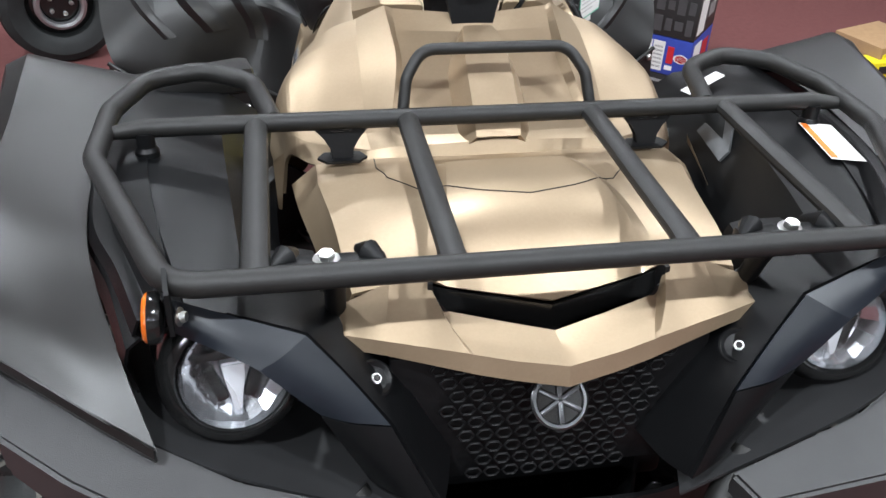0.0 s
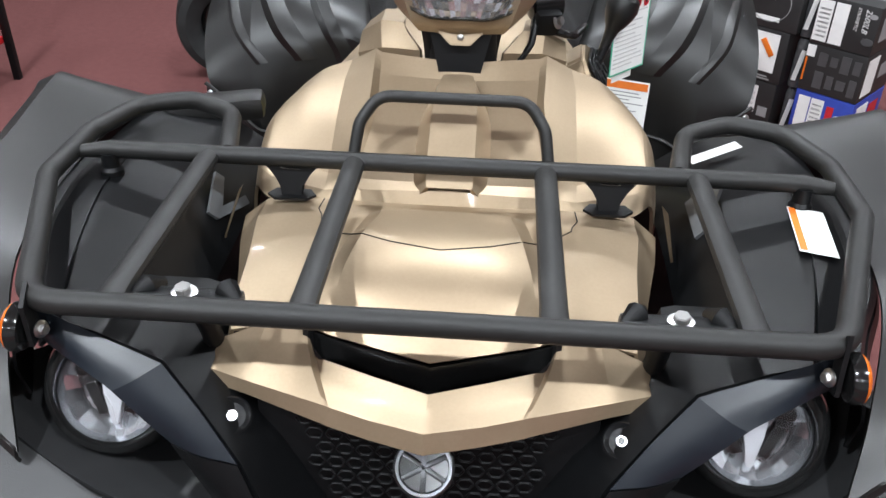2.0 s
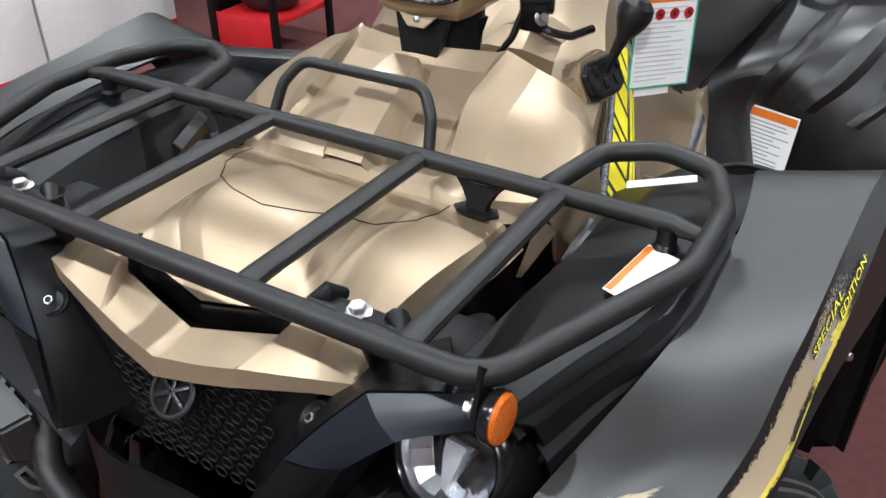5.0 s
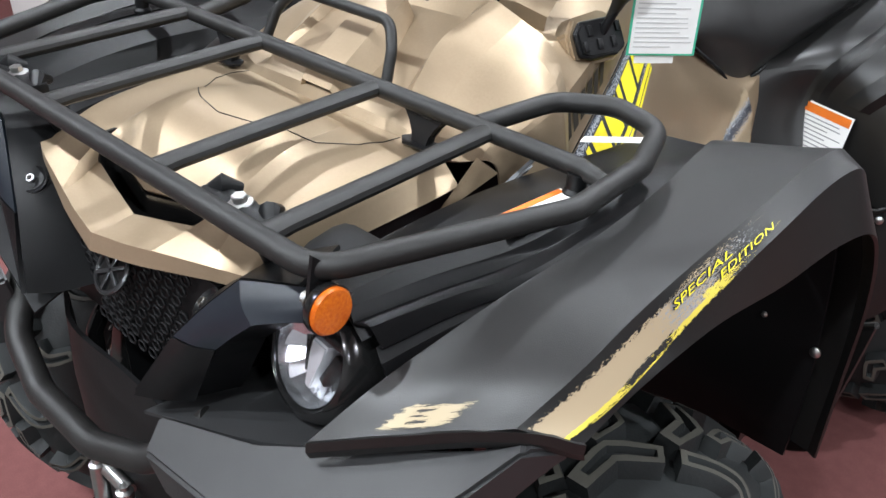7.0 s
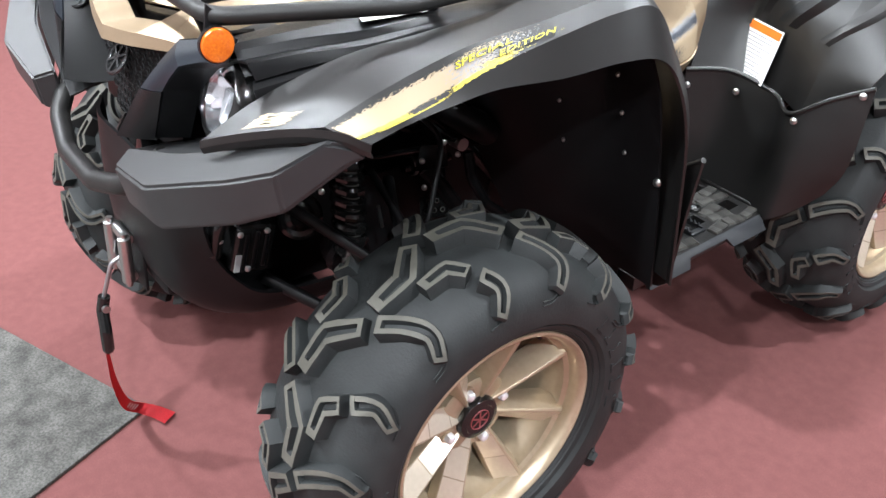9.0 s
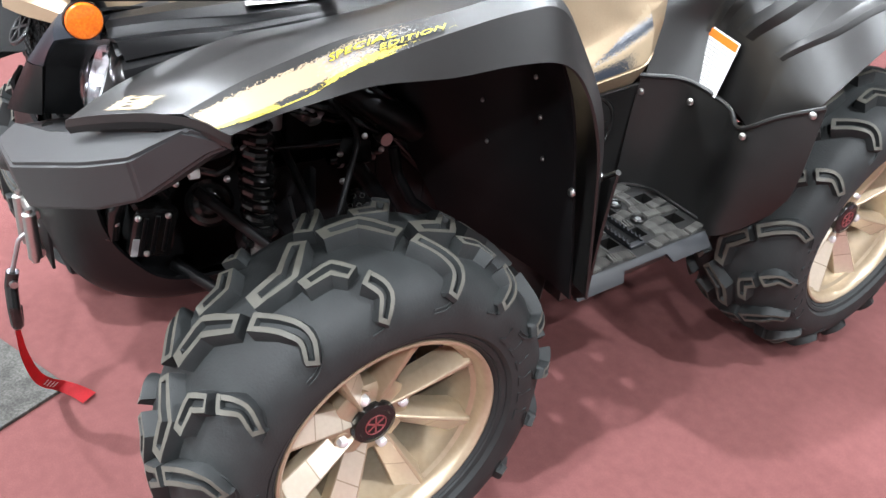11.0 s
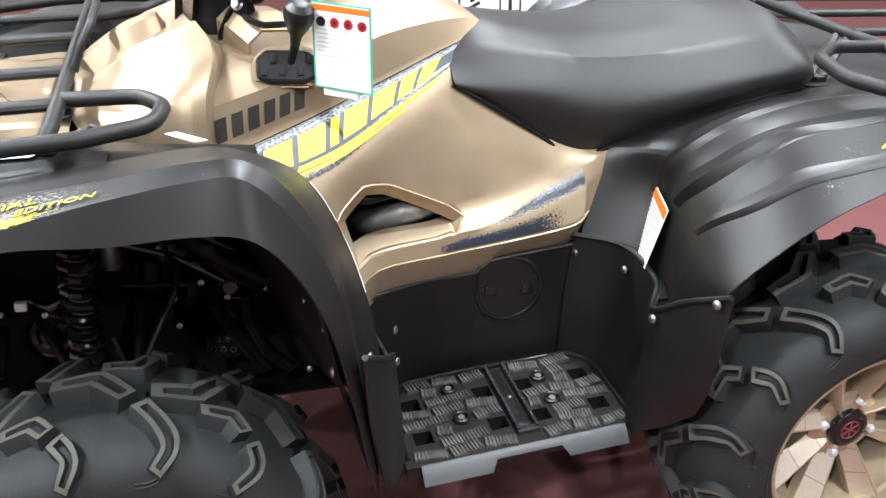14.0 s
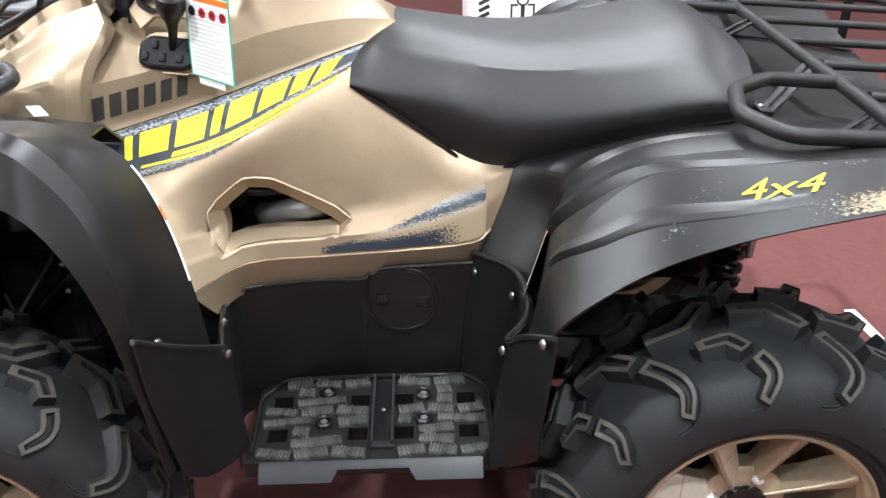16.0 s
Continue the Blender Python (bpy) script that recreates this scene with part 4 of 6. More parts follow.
for s in (1, -1):
    side_cover = part("side_cover", SIDE.mesh(0.005, s), GOLD, atv, "matte bronze side cover with a lower opening")
    def wider(d_up, d_down):
        """The opening's outline moved outwards."""
        line = np.array(rounded2(HOLE))
        tang = np.roll(line, -1, 0) - np.roll(line, 1, 0)
        out = np.stack([-tang[:, 1], tang[:, 0]], 1) / np.linalg.norm(tang, axis=1)[:, None]
        if ((line - line.mean(0)) * out).sum() < 0:
            out = -out
        far = np.where(out[:, 1] > .1, d_up, np.where(out[:, 0] < -.5, d_up * .8, d_down))
        far = (far + np.roll(far, 1) + np.roll(far, -1)) / 3
        return line + out * far[:, None]
    cut(side_cover, prism([tuple(q) for q in wider(.016, .006)], 0.4, Matrix(((0, 0, s, 0.12 * s), (1, 0, 0, 0), (0, 1, 0, 0), (0, 0, 0, 1)))))
    part("cover_underside", Sheet([[tuple(q) for q in (top_, (np.array(top_) + np.array(low_)) / 2 + np.array([.002, 0, 0]), low_)] for top_, low_ in zip([SIDE.at(0, v) for v in (0, .2, .4, .55, .62, .8, .97)], ((.362, .400, .556), (.280, .440, .553), (.234, .565, .545), (.222, .640, .548), (.216, .672, .572), (.209, .815, .588), (.202, .85, .66)))], 4, 4, flip=True).mesh(0.004, s), GOLD, side_cover, "bronze underside of the cover rail", 20)
    net = SIDE.grid[:, :30].reshape(-1, 3)
    def skin(y, z):
        d = (net[:, 1] - y) ** 2 + (net[:, 2] - z) ** 2
        near = net[np.argsort(d)[:16]]
        fit_ = np.linalg.lstsq(np.stack([near[:, 1] - y, near[:, 2] - z, np.ones(len(near))], 1), near[:, 0], rcond=None)[0]
        return float(fit_[2])
    bm = bmesh.new()
    loops = []
    for up_, down_, back in ((.024, .011, .0006), (.022, .010, .0022), (.0, .0, -.014), (-.001, -.001, -.045)):
        loops.append([bm.verts.new((s * (skin(y, z) + back), y, z)) for y, z in wider(up_, down_)])
    for a, c in zip(loops, loops[1:]):
        for q in range(len(a)):
            bm.faces.new((a[q], a[(q + 1) % len(a)], c[(q + 1) % len(a)], c[q]))
    part("opening_rim", bm, GOLD, side_cover, "bevelled bronze rim of the opening", 25)
    part("camouflage_decal", SIDE.patch(0.495, 0.622, 0.0, 0.78, 0.0012, s, 60, 12), CAMO_SIDE, side_cover, "dark camouflage stripe along the tank")
    part("lower_decal", SIDE.patch(0.01, 0.27, 0.36, 0.90, 0.0014, s, 60, 14), CAMO_LOW, side_cover, "tan and dark camouflage stripe")
    part("panel_line", tube([SIDE.at(.625, v, .0004) * np.array([s, 1, 1]) for v in np.linspace(0, .82, 40)], .0011, sides=6), DARK, side_cover, "thin dark gap above the stripe")
    # plain slanted blocks where the wordmarks stand
    v = 0.012
    for k, long in enumerate((.030, .074, .078, .036, .080, .082, .060, .066)):
        part("yellow_block", SIDE.patch(0.547 + 0.0012 * k, 0.602 + 0.0006 * k, v, v + long - .014, 0.0020, s, 6, 6, 0.030), YELLOW, side_cover, "slanted yellow decal block")
        v += long
    part("yellow_stripe", SIDE.patch(0.529, 0.541, 0.10, 0.52, 0.0020, s, 20, 2, 0.010), YELLOW, side_cover, "yellow decal stripe")
    part("yellow_stripe", SIDE.patch(0.519, 0.526, 0.03, 0.40, 0.0020, s, 20, 2, 0.006), YELLOW, side_cover)
    for k in range(6):
        v = 0.006 + 0.0305 * k
        part("dark_block", SIDE.patch(0.662, 0.718, v, v + 0.021, 0.0020, s, 3, 3, 0.012), GRAPHITE, side_cover, "dark slanted decal block")
    # lower panel with its round cap
    TOP_ = [(.450, .425, .545), (.370, .412, .558), (.300, .418, .563), (.248, .54, .560), (.236, .630, .560), (.228, .656, .577), (.222, .83, .594)]
    low = part("lower_side_panel", Sheet([[(x0, y, .300), (x1, y, .45), q] for (x0, x1, y), q in zip(((.44, .445, .44), (.355, .366, .425), (.285, .292, .43), (.238, .240, .54), (.226, .227, .630), (.225, .226, .656), (.222, .223, .84)), TOP_)], 5, 6).mesh(0.004, s), PLASTIC, atv, "satin black lower side panel")
    part("panel_lip", tube([(s * (x + .003), y, z) for x, y, z in spline(TOP_, 5)], .0042, sides=8), PLASTIC, low)
    m = facing((s * .2290, .701, .515), (s, 0, .04))
    cap = part("access_cap", lathe([(.066, -.008), (.066, .002), (.0635, .0045), (.0600, .0045), (.0585, .0015), (.0570, .0035), (0, .0045)], m, 44), PLASTIC, low, "round black access cap with two finger grips")
    part("cap_groove", lathe([(.0665, .0), (.0690, .0), (.0690, .0022), (.0665, .0022)], m, 44), GLOSS, cap)
    for dx in (-.036, .036):
        part("finger_grip", block((dx, 0, 0.0052), (0.022, 0.020, 0.007), 0.002), GLOSS, cap).matrix_local = m
    for q in ((.452, .428, .600), (.455, .432, .545)):
        rivet(atv, (s * q[0], q[1] + .004, q[2]), (s * .5, .8, .1), 0.0065, None, "fastener")

# seat
seat = part("seat", Sheet(mirrored_rows([
    [(0, .605, .955), (.05, .603, .95), (.10, .600, .925), (.15, .600, .885), (.145, .61, .872)],
    [(0, .66, .968), (.06, .66, .965), (.125, .66, .935), (.168, .665, .875), (.158, .67, .845)],
    [(0, .75, .958), (.08, .75, .955), (.146, .75, .930), (.188, .75, .865), (.170, .755, .795)],
    [(0, .83, .950), (.09, .83, .948), (.164, .83, .925), (.205, .83, .840), (.178, .83, .753)],
    [(0, .92, .950), (.10, .92, .950), (.182, .92, .930), (.226, .92, .850), (.198, .92, .785)],
    [(0, 1.03, .972), (.12, 1.03, .968), (.200, 1.03, .946), (.248, 1.03, .882), (.228, 1.03, .83)],
    [(0, 1.13, 1.0), (.12, 1.13, .994), (.206, 1.13, .966), (.262, 1.13, .912), (.249, 1.13, .868)],
    [(0, 1.20, 1.0), (.12, 1.20, .995), (.200, 1.19, .965), (.264, 1.21, .922), (.258, 1.215, .890)],
    [(0, 1.27, .965), (.10, 1.27, .96), (.18, 1.26, .94), (.235, 1.25, .91), (.235, 1.25, .893)],
], ), 6, 6, cu=(2, 6)).mesh(0.02), VINYL, atv, "black vinyl quad bike seat with a raised rear", 40)

for s in (1, -1):
    part("seat_trim", tube([(s * (q[0] + .002), q[1], q[2] - .002) for q in spline([(.140, .600, .880), (.158, .668, .845), (.170, .752, .795), (.178, .826, .751), (.199, .92, .783), (.228, 1.03, .828), (.249, 1.13, .866), (.259, 1.215, .890)], 6)], .0045, sides=8), GLOSS, seat, "dark seat edge trim")

# rear deck, fenders and mudguards
part("rear_deck", Sheet(mirrored_rows([
    [(0, 1.23, .862), (.12, 1.23, .868), (.20, 1.23, .876), (.262, 1.235, .889)],
    [(0, 1.40, .872), (.12, 1.40, .876), (.20, 1.40, .882), (.264, 1.40, .894)],
    [(0, 1.66, .850), (.12, 1.66, .856), (.20, 1.66, .864), (.264, 1.66, .874)]]), 5, 6).mesh(0.005), PLASTIC, atv, "black moulded deck under the rear rack")
REAR = Sheet([
    [(.232, .83, .60), (.31, .905, .60), (.40, .915, .595), (.47, .885, .585), (.56, .905, .64)],
    [(.212, .86, .70), (.275, .945, .72), (.37, .922, .72), (.48, .90, .70), (.585, .905, .69)],
    [(.192, .885, .768), (.28, .95, .79), (.38, .94, .80), (.49, .93, .79), (.602, .95, .75)],
    [(.21, 1.0, .815), (.30, 1.01, .842), (.40, 1.01, .875), (.50, 1.01, .88), (.61, 1.02, .805)],
    [(.235, 1.12, .860), (.33, 1.12, .882), (.42, 1.12, .915), (.53, 1.12, .915), (.615, 1.12, .852)],
    [(.255, 1.24, .885), (.35, 1.25, .902), (.44, 1.25, .93), (.55, 1.25, .94), (.617, 1.25, .89)],
    [(.26, 1.40, .90), (.35, 1.4, .92), (.45, 1.4, .94), (.555, 1.4, .955), (.615, 1.4, .922)],
    [(.26, 1.65, .88), (.35, 1.65, .90), (.45, 1.65, .93), (.55, 1.65, .95), (.60, 1.65, .935)],
], 7, 7, cu=(3,))
for s in (1, -1):
    rear = part("rear_fender", REAR.mesh(0.004, s), PLASTIC, atv, "satin black flared rear fender", 13)
    part("camouflage_decal", REAR.patch(0.985, 0.735, 0.44, 0.995, 0.001, s, 40, 8), CAMO_REAR, rear, "tan and grey camouflage decal")
    if s == 1:
        part("lettering", write("4x4", 0.058, lambda x, y: REAR.at(0.872 - y * 1.75, 0.566 + x * 1.28, 0.0022)), YELLOW, rear, "yellow slanted lettering 4x4")
    for path, wide_in, wide_out, high in (
            ([(.30, .13), (.36, .27), (.41, .40), (.41, .54), (.37, .68), (.30, .80)], .10, .045, .010),
            ([(.52, .17), (.61, .286), (.675, .388), (.71, .49), (.71, .60), (.69, .72)], .11, .045, .014),
            ([(.715, .18), (.82, .306), (.857, .388), (.89, .53), (.90, .65), (.90, .80)], .05, .03, .006)):
        line = spline([(u, v, 0) for u, v in path], 6)
        rise = [high * min(1, .55 + 3 * t) * (1 - t ** 2.2) - .002 * t for t in np.linspace(0, 1, len(line))]
        part("fender_fold", Sheet([[tuple(REAR.at(u - wide_in * d, v, -.003 if d in (1, -wide_out / wide_in) else h * f)) for d, f in ((1, 0), (.5, .45), (0, 1), (-wide_out / wide_in * .6, .3), (-wide_out / wide_in, 0))] for (u, v, _), h in zip(line, rise)], 2, 2, cu=(2,)).mesh(0.002, s), PLASTIC, rear, "", 13)
    part("rear_mudguard", Sheet([
        [(.228, .822, .615), (.30, .888, .622), (.40, .90, .605), (.462, .862, .592), (.525, .88, .64), (.592, .905, .682)],
        [(.232, .815, .50), (.30, .878, .50), (.40, .89, .50), (.47, .852, .50), (.53, .868, .50), (.592, .90, .52)],
        [(.235, .815, .355), (.30, .855, .355), (.40, .862, .355), (.475, .845, .36), (.52, .87, .39), (.56, .91, .44)]], 5, 6).mesh(-0.004, s), PLASTIC, atv, "satin black rear mudguard plate")
    part("guard_lip", tube([(s * x, y - .003, z) for x, y, z in spline([(.228, .822, .615), (.30, .888, .622), (.40, .90, .605), (.462, .862, .592), (.525, .88, .64), (.592, .905, .682)], 6)], .0048, sides=8), PLASTIC, atv, "rolled upper lip of the rear mudguard")
    for p in ((.2357, .829, .580), (.320, .886, .584), (.480, .855, .584), (.579, .894, .664)):
        rivet(atv, (s * p[0], p[1] - .004, p[2]), (s * .3, -1, .1), 0.0075, None, "fastener")
    EDGE_ = [(.618, .350, .674), (.575, .372, .640), (.530, .395, .607), (.490, .412, .580), (.455, .428, .558)]
    guard = part("front_mudguard", Sheet([EDGE_,
        [(.605, .362, .56), (.57, .385, .54), (.53, .405, .53), (.49, .422, .51), (.45, .436, .50)],
        [(.585, .388, .42), (.555, .408, .39), (.52, .425, .372), (.48, .442, .36), (.44, .455, .352)]], 5, 5).mesh(0.004, s), PLASTIC, atv, "satin black front mudguard plate")
    part("guard_lip", tube([(s * x, y + .002, z) for x, y, z in spline(EDGE_, 5)], .0045, sides=8), PLASTIC, guard)
    rivet(atv, (s * .572, .368, .640), (s * .5, .9, .1), 0.0085, None, "fastener")
    # wheel arch liner in front of the footwell
    part("arch_liner", Sheet([
        [(.20, .20, .74), (.30, .24, .78), (.42, .265, .845), (.56, .24, .86)],
        [(.20, .21, .68), (.30, .245, .72), (.42, .315, .76), (.565, .295, .75)],
        [(.20, .27, .55), (.30, .305, .55), (.42, .338, .55), (.57, .34, .56)],
        [(.22, .36, .38), (.32, .39, .38), (.44, .41, .38), (.56, .385, .40)]], 5, 5).mesh(0.004, s), DARK, atv, "black wheel arch liner")
    for p in ((.364, .313, .690), (.483, .316, .709), (.373, .328, .619), (.496, .325, .644), (.472, .303, .770), (.435, .28, .82)):
        rivet(atv, (s * p[0], p[1] - (.020 if p[0] < .45 else .007), p[2]), (0, -1, .1), 0.0042)
    for p in ((.417, .337, .592), (.569, .322, .623)):
        rivet(atv, (s * p[0], p[1] - .003, p[2]), (0, -1, .1), 0.0075)

# footboards, level with the floor
LEVEL = STANCE.inverted()
for s in (1, -1):
    HOLES = [(x, y) for x in (.329, .421) for y in (.474, .613, .6935, .807)]
    xs = sorted({.258, .489, *(x + d for x in (.329, .421) for d in (-.016, .016))})
    ys = sorted({.428, .852, *(y + d for y in (.474, .613, .6935, .807) for d in (-.017, .017))})
    inside = lambda x, y: any(abs(x - hx) < .016 and abs(y - hy) < .017 for hx, hy in HOLES)
    bm = bmesh.new()
    corner = lambda x, y: (s * (x + (.035 if x < .26 and (y < .43 or y > .85) else 0)), y)
    grid = {(x, y, z): bm.verts.new((*corner(x, y), z)) for x in xs for y in ys for z in (.402, .372)}
    for x0, x1 in zip(xs, xs[1:]):
        for y0, y1 in zip(ys, ys[1:]):
            if inside((x0 + x1) / 2, (y0 + y1) / 2):
                for (ax, ay), (bx, by) in (((x0, y0), (x1, y0)), ((x1, y0), (x1, y1)), ((x1, y1), (x0, y1)), ((x0, y1), (x0, y0))):
                    low_a, low_b = bm.verts.new((s * ax, ay, .348)), bm.verts.new((s * bx, by, .348))
                    bm.faces.new((grid[(ax, ay, .402)], grid[(bx, by, .402)], low_b, low_a))
            else:
                for z in (.402, .372):
                    bm.faces.new([grid[k] for k in ((x0, y0, z), (x1, y0, z), (x1, y1, z), (x0, y1, z))])
    for (x0, y0), (x1, y1) in [((xs[0], p), (xs[0], q)) for p, q in zip(ys, ys[1:])] + [((xs[-1], p), (xs[-1], q)) for p, q in zip(ys, ys[1:])] + [((p, ys[0]), (q, ys[0])) for p, q in zip(xs, xs[1:])] + [((p, ys[-1]), (q, ys[-1])) for p, q in zip(xs, xs[1:])]:
        bm.faces.new([grid[k] for k in ((x0, y0, .402), (x1, y1, .402), (x1, y1, .372), (x0, y0, .372))])
    board = part("footboard", bm, FOOT_BASE, atv, "worn grey-black footboard with raised grip pads and drain holes")
    board.matrix_local = LEVEL
    bm = bmesh.new()
    front = [(.452, .0, .022), (.572, .0, .022), (.584, .0, .006), (.702, .0, .006), (.714, .0, .022), (.826, .0, .022)]
    rows = [[bm.verts.new((s * x, y, z)) for x, z in ((.489, .404), (.496, .400), (.496 + .028 * d / .035, .400 - d), (.486 + .028 * d / .035, .398 - d), (.484, .396))] for y, _, d in front]
    for p_, q_ in zip(rows, rows[1:]):
        for j in range(5):
            bm.faces.new((p_[j], p_[(j + 1) % 5], q_[(j + 1) % 5], q_[j]))
    bm.faces.new(rows[0]), bm.faces.new(rows[-1][::-1])
    part("board_edge", bm, WORN, board, "grey worn footboard edge with a wide notch")
    part("board_rim", tube([(s * x, y, z) for x, y, z in rounded([(.470, .436, .405), (.320, .432, .405), (.264, .470, .405), (.260, .620, .407), (.262, .810, .405), (.300, .850, .405), (.470, .846, .405)], .04)], .0042, sides=8), FOOT_BASE, board)
    # ribbed grip pads in eight ranks, broken where holes, studs and the channel lie
    STUDS = ((.306, .553), (.393, .5525), (.319, .729), (.389, .729))
    rng = random.Random(31)
    for rank in range(8):
        x = .279 + .0274 * rank
        bars = [(y - .023, y + .023) for hx, y in HOLES if abs(hx - x) < .027] + [(y - .021, y + .021) for hx, y in STUDS if abs(hx - x) < .026] + [(.632, .680)]
        y = .442 + (.030 if x < .29 else 0)
        end = .840 - (.030 if x < .29 else 0)
        for b0, b1 in sorted(bars) + [(end, end)]:
            room = b0 - y
            if room > .018:
                count_ = max(1, round(room / .062))
                for q in range(count_):
                    long = room / count_ / 2 - .003
                    lean = (9 if (rank + q) % 2 else -9) * (1 if y < .656 else -1) * min(1, .03 / long)
                    wide = .0235 if rng.random() < .7 else .019
                    teeth = max(3, int(long * 2 / .0060))
                    step = 2 * long / teeth
                    saw = [(-long, -.002)] + [(-long + step * (k + f), h) for k in range(teeth) for f, h in ((.02, .0045), (.12, .0075), (.52, .0075), (.62, .0045))] + [(long, .0045), (long, -.002)]
                    bm = prism(saw, wide, Matrix(((0, 0, 1, -wide / 2), (1, 0, 0, 0), (0, 1, 0, 0), (0, 0, 0, 1))))
                    part("grip_pad", bm, FOOT, board, "ribbed grey grip pad").matrix_local = pose(s * x, y + room * (q + .5) / count_, .4015, 0, 0, -s * lean)
            y = max(y, b1)
    for x, y in ((.306, .553), (.393, .5525), (.319, .729), (.389, .729)):
        part("stud", lathe([(.0155, 0), (.0155, .007), (.0125, .010), (.0105, .008), (.0095, .002), (0, .002)], pose(s * x, y, .402), 18), FOOT_BASE, board, "round bolt boss")
        part("stud_bolt", lathe([(.0065, 0), (.0065, .005), (0, .0055)], pose(s * x, y, .404), 8), SILVER, board)
    part("centre_channel", block((s * .360, .656, .4025), (.188, .036, .004), .001), GLOSS, board, "dark channel across the board")
    for dy in (-.0175, .0175):
        bm = block((0, 0, .004), (.192, .0045, .012), 0)
        for k in range(16):
            join(prism([(0, 0), (.007, 0), (.0035, .006)], .0045, Matrix(((1, 0, 0, -.094 + k * .0117), (0, 0, 1, -.00225), (0, 1, 0, .010), (0, 0, 0, 1)))), bm)
        part("serrated_strip", bm, WORN, board, "serrated grip strip").matrix_local = pose(s * .360, .656 + dy, .402)
    rivet(board, (s * .36, .656, .4045), (0, 0, 1), .004)
    part("channel_end", block((s * .455, .656, .4055), (.014, .040, .006), .001), WORN, board)

# wheels: built round the local x axis, outside towards +x
def ring(r, h, a):
    return Vector((h, r * math.cos(a), r * math.sin(a)))


def wheel(name, place, width, side, spin=0.0):
    """A tyre with hooked lugs on a bronze alloy rim; its axle lies along x. spin: degrees by which the nuts are turned."""
    R, w = 0.321, width / 2
    hub_pose = STANCE.inverted() @ pose(*place) @ (Matrix.Identity(4) if side > 0 else Matrix.Rotation(math.pi, 4, "Z"))
    axle = Matrix(((0, 0, 1, 0), (1, 0, 0, 0), (0, 1, 0, 0), (0, 0, 0, 1)))
    base = part(name, lathe([(.040, -.10), (.13, -.10), (.13, -.02), (.115, .0), (.06, .005), (.05, w - .09), (0, w - .09)], axle, 32), DARK, atv, "mud tyre on a bronze alloy wheel")
    path = [(R, 0.0), (R - .008, w - .045), (R - .022, w - .020), (R - .044, w - .002), (R - .070, w + .004), (R - .097, w + .001)]
    half = [(.190, w - .036), (.197, w - .022), (.205, w - .012), (.207, w - .0125), (.209, w - .009), (.216, w - .006), (.218, w - .0075)] + path[:0:-1]
    profile = half + [(R, 0.0)] + [(r, -h) for r, h in half[::-1]]
    bm = lathe(profile, axle, 96)
    for f in [f for f in bm.faces if len(f.verts) > 4]:
        bm.faces.remove(f)
    arc = [0.0]
    for (r0, h0), (r1, h1) in zip(path, path[1:]):
        arc.append(arc[-1] + math.hypot(r1 - r0, h1 - h0))
    fine = spline([(d, r, h) for d, (r, h) in zip(arc, path)], 8)
    def on(sdist, lift):
        """Radius and height of a point at that distance from the tread's middle, lifted off the carcass."""
        d = abs(sdist)
        r, h = np.interp(d, fine[:, 0], fine[:, 1]), np.interp(d, fine[:, 0], fine[:, 2])
        e = 0.012
        dr = np.interp(d + e, fine[:, 0], fine[:, 1]) - np.interp(d - e, fine[:, 0], fine[:, 1])
        dh = np.interp(d + e, fine[:, 0], fine[:, 2]) - np.interp(d - e, fine[:, 0], fine[:, 2])
        if d < e:
            dr, dh = 0.0, 1.0
        k = math.hypot(dr, dh) or 1
        return r + lift * dh / k, math.copysign(1, sdist) * (h - lift * dr / k)
    def lug(points, high, low, mirror, smooth):
        """A block over the tread: points of (distance from the middle, angle, half width), with a pale rim round a sunk slot."""
        bm, at = bmesh.new(), 0.0
        pts = np.array([(sd, -an * .3, hw) for sd, an, hw in points])
        pts = np.array(spline([tuple(p) for p in pts], 5)) if smooth else np.concatenate([[a + (b_ - a) * t for t in (0, .3, .85)] for a, b_ in zip(pts, pts[1:])] + [[pts[-1]]])
        pts = np.concatenate([pts[:1], [pts[0] + (pts[1] - pts[0]) * .85], pts[1:-1], [pts[-1] + (pts[-2] - pts[-1]) * .85], pts[-1:]])
        tang = np.gradient(pts[:, :2], axis=0)
        tang /= np.linalg.norm(tang, axis=1)[:, None]
        side_ = np.stack([-tang[:, 1], tang[:, 0]], 1)
        rows = []
        last = len(pts) - 1
        for i, ((sd, along_, hw), sn) in enumerate(zip(pts, side_)):
            height = high + (low - high) * i / last
            sunk = height - .009 if 1 < i < last - 1 else height
            row = []
            for off, lift in ((-hw * 1.35, -.008), (-hw * 1.0, height - .003), (-hw * .90, height), (-hw * .40, height), (-hw * .24, sunk), (hw * .24, sunk), (hw * .40, height), (hw * .90, height), (hw * 1.0, height - .003), (hw * 1.35, -.008)):
                r, h = on(sd + sn[0] * off, lift)
                row.append(bm.verts.new(ring(r, h * mirror, at + (along_ + sn[1] * off) / .3)))
            rows.append(row)
        for i, (a, b_) in enumerate(zip(rows, rows[1:])):
            for j in range(9):
                pale = j in (2, 6) or (j in (3, 4, 5) and i in (0, last - 1))
                bm.faces.new((a[j], a[j + 1], b_[j + 1], b_[j])).material_index = 1 if pale else 0
        bm.faces.new(rows[0]), bm.faces.new(rows[-1][::-1])
        for row in (rows[0], rows[-1]):
            foot = [bm.verts.new(v.co * .94 if abs(v.co.x) < w else v.co * .97) for v in row]
            for j in range(9):
                bm.faces.new((row[j], row[j + 1], foot[j + 1], foot[j]))
        return finish(bm, "tread_lug", [RUBBER, MOULD], 35)
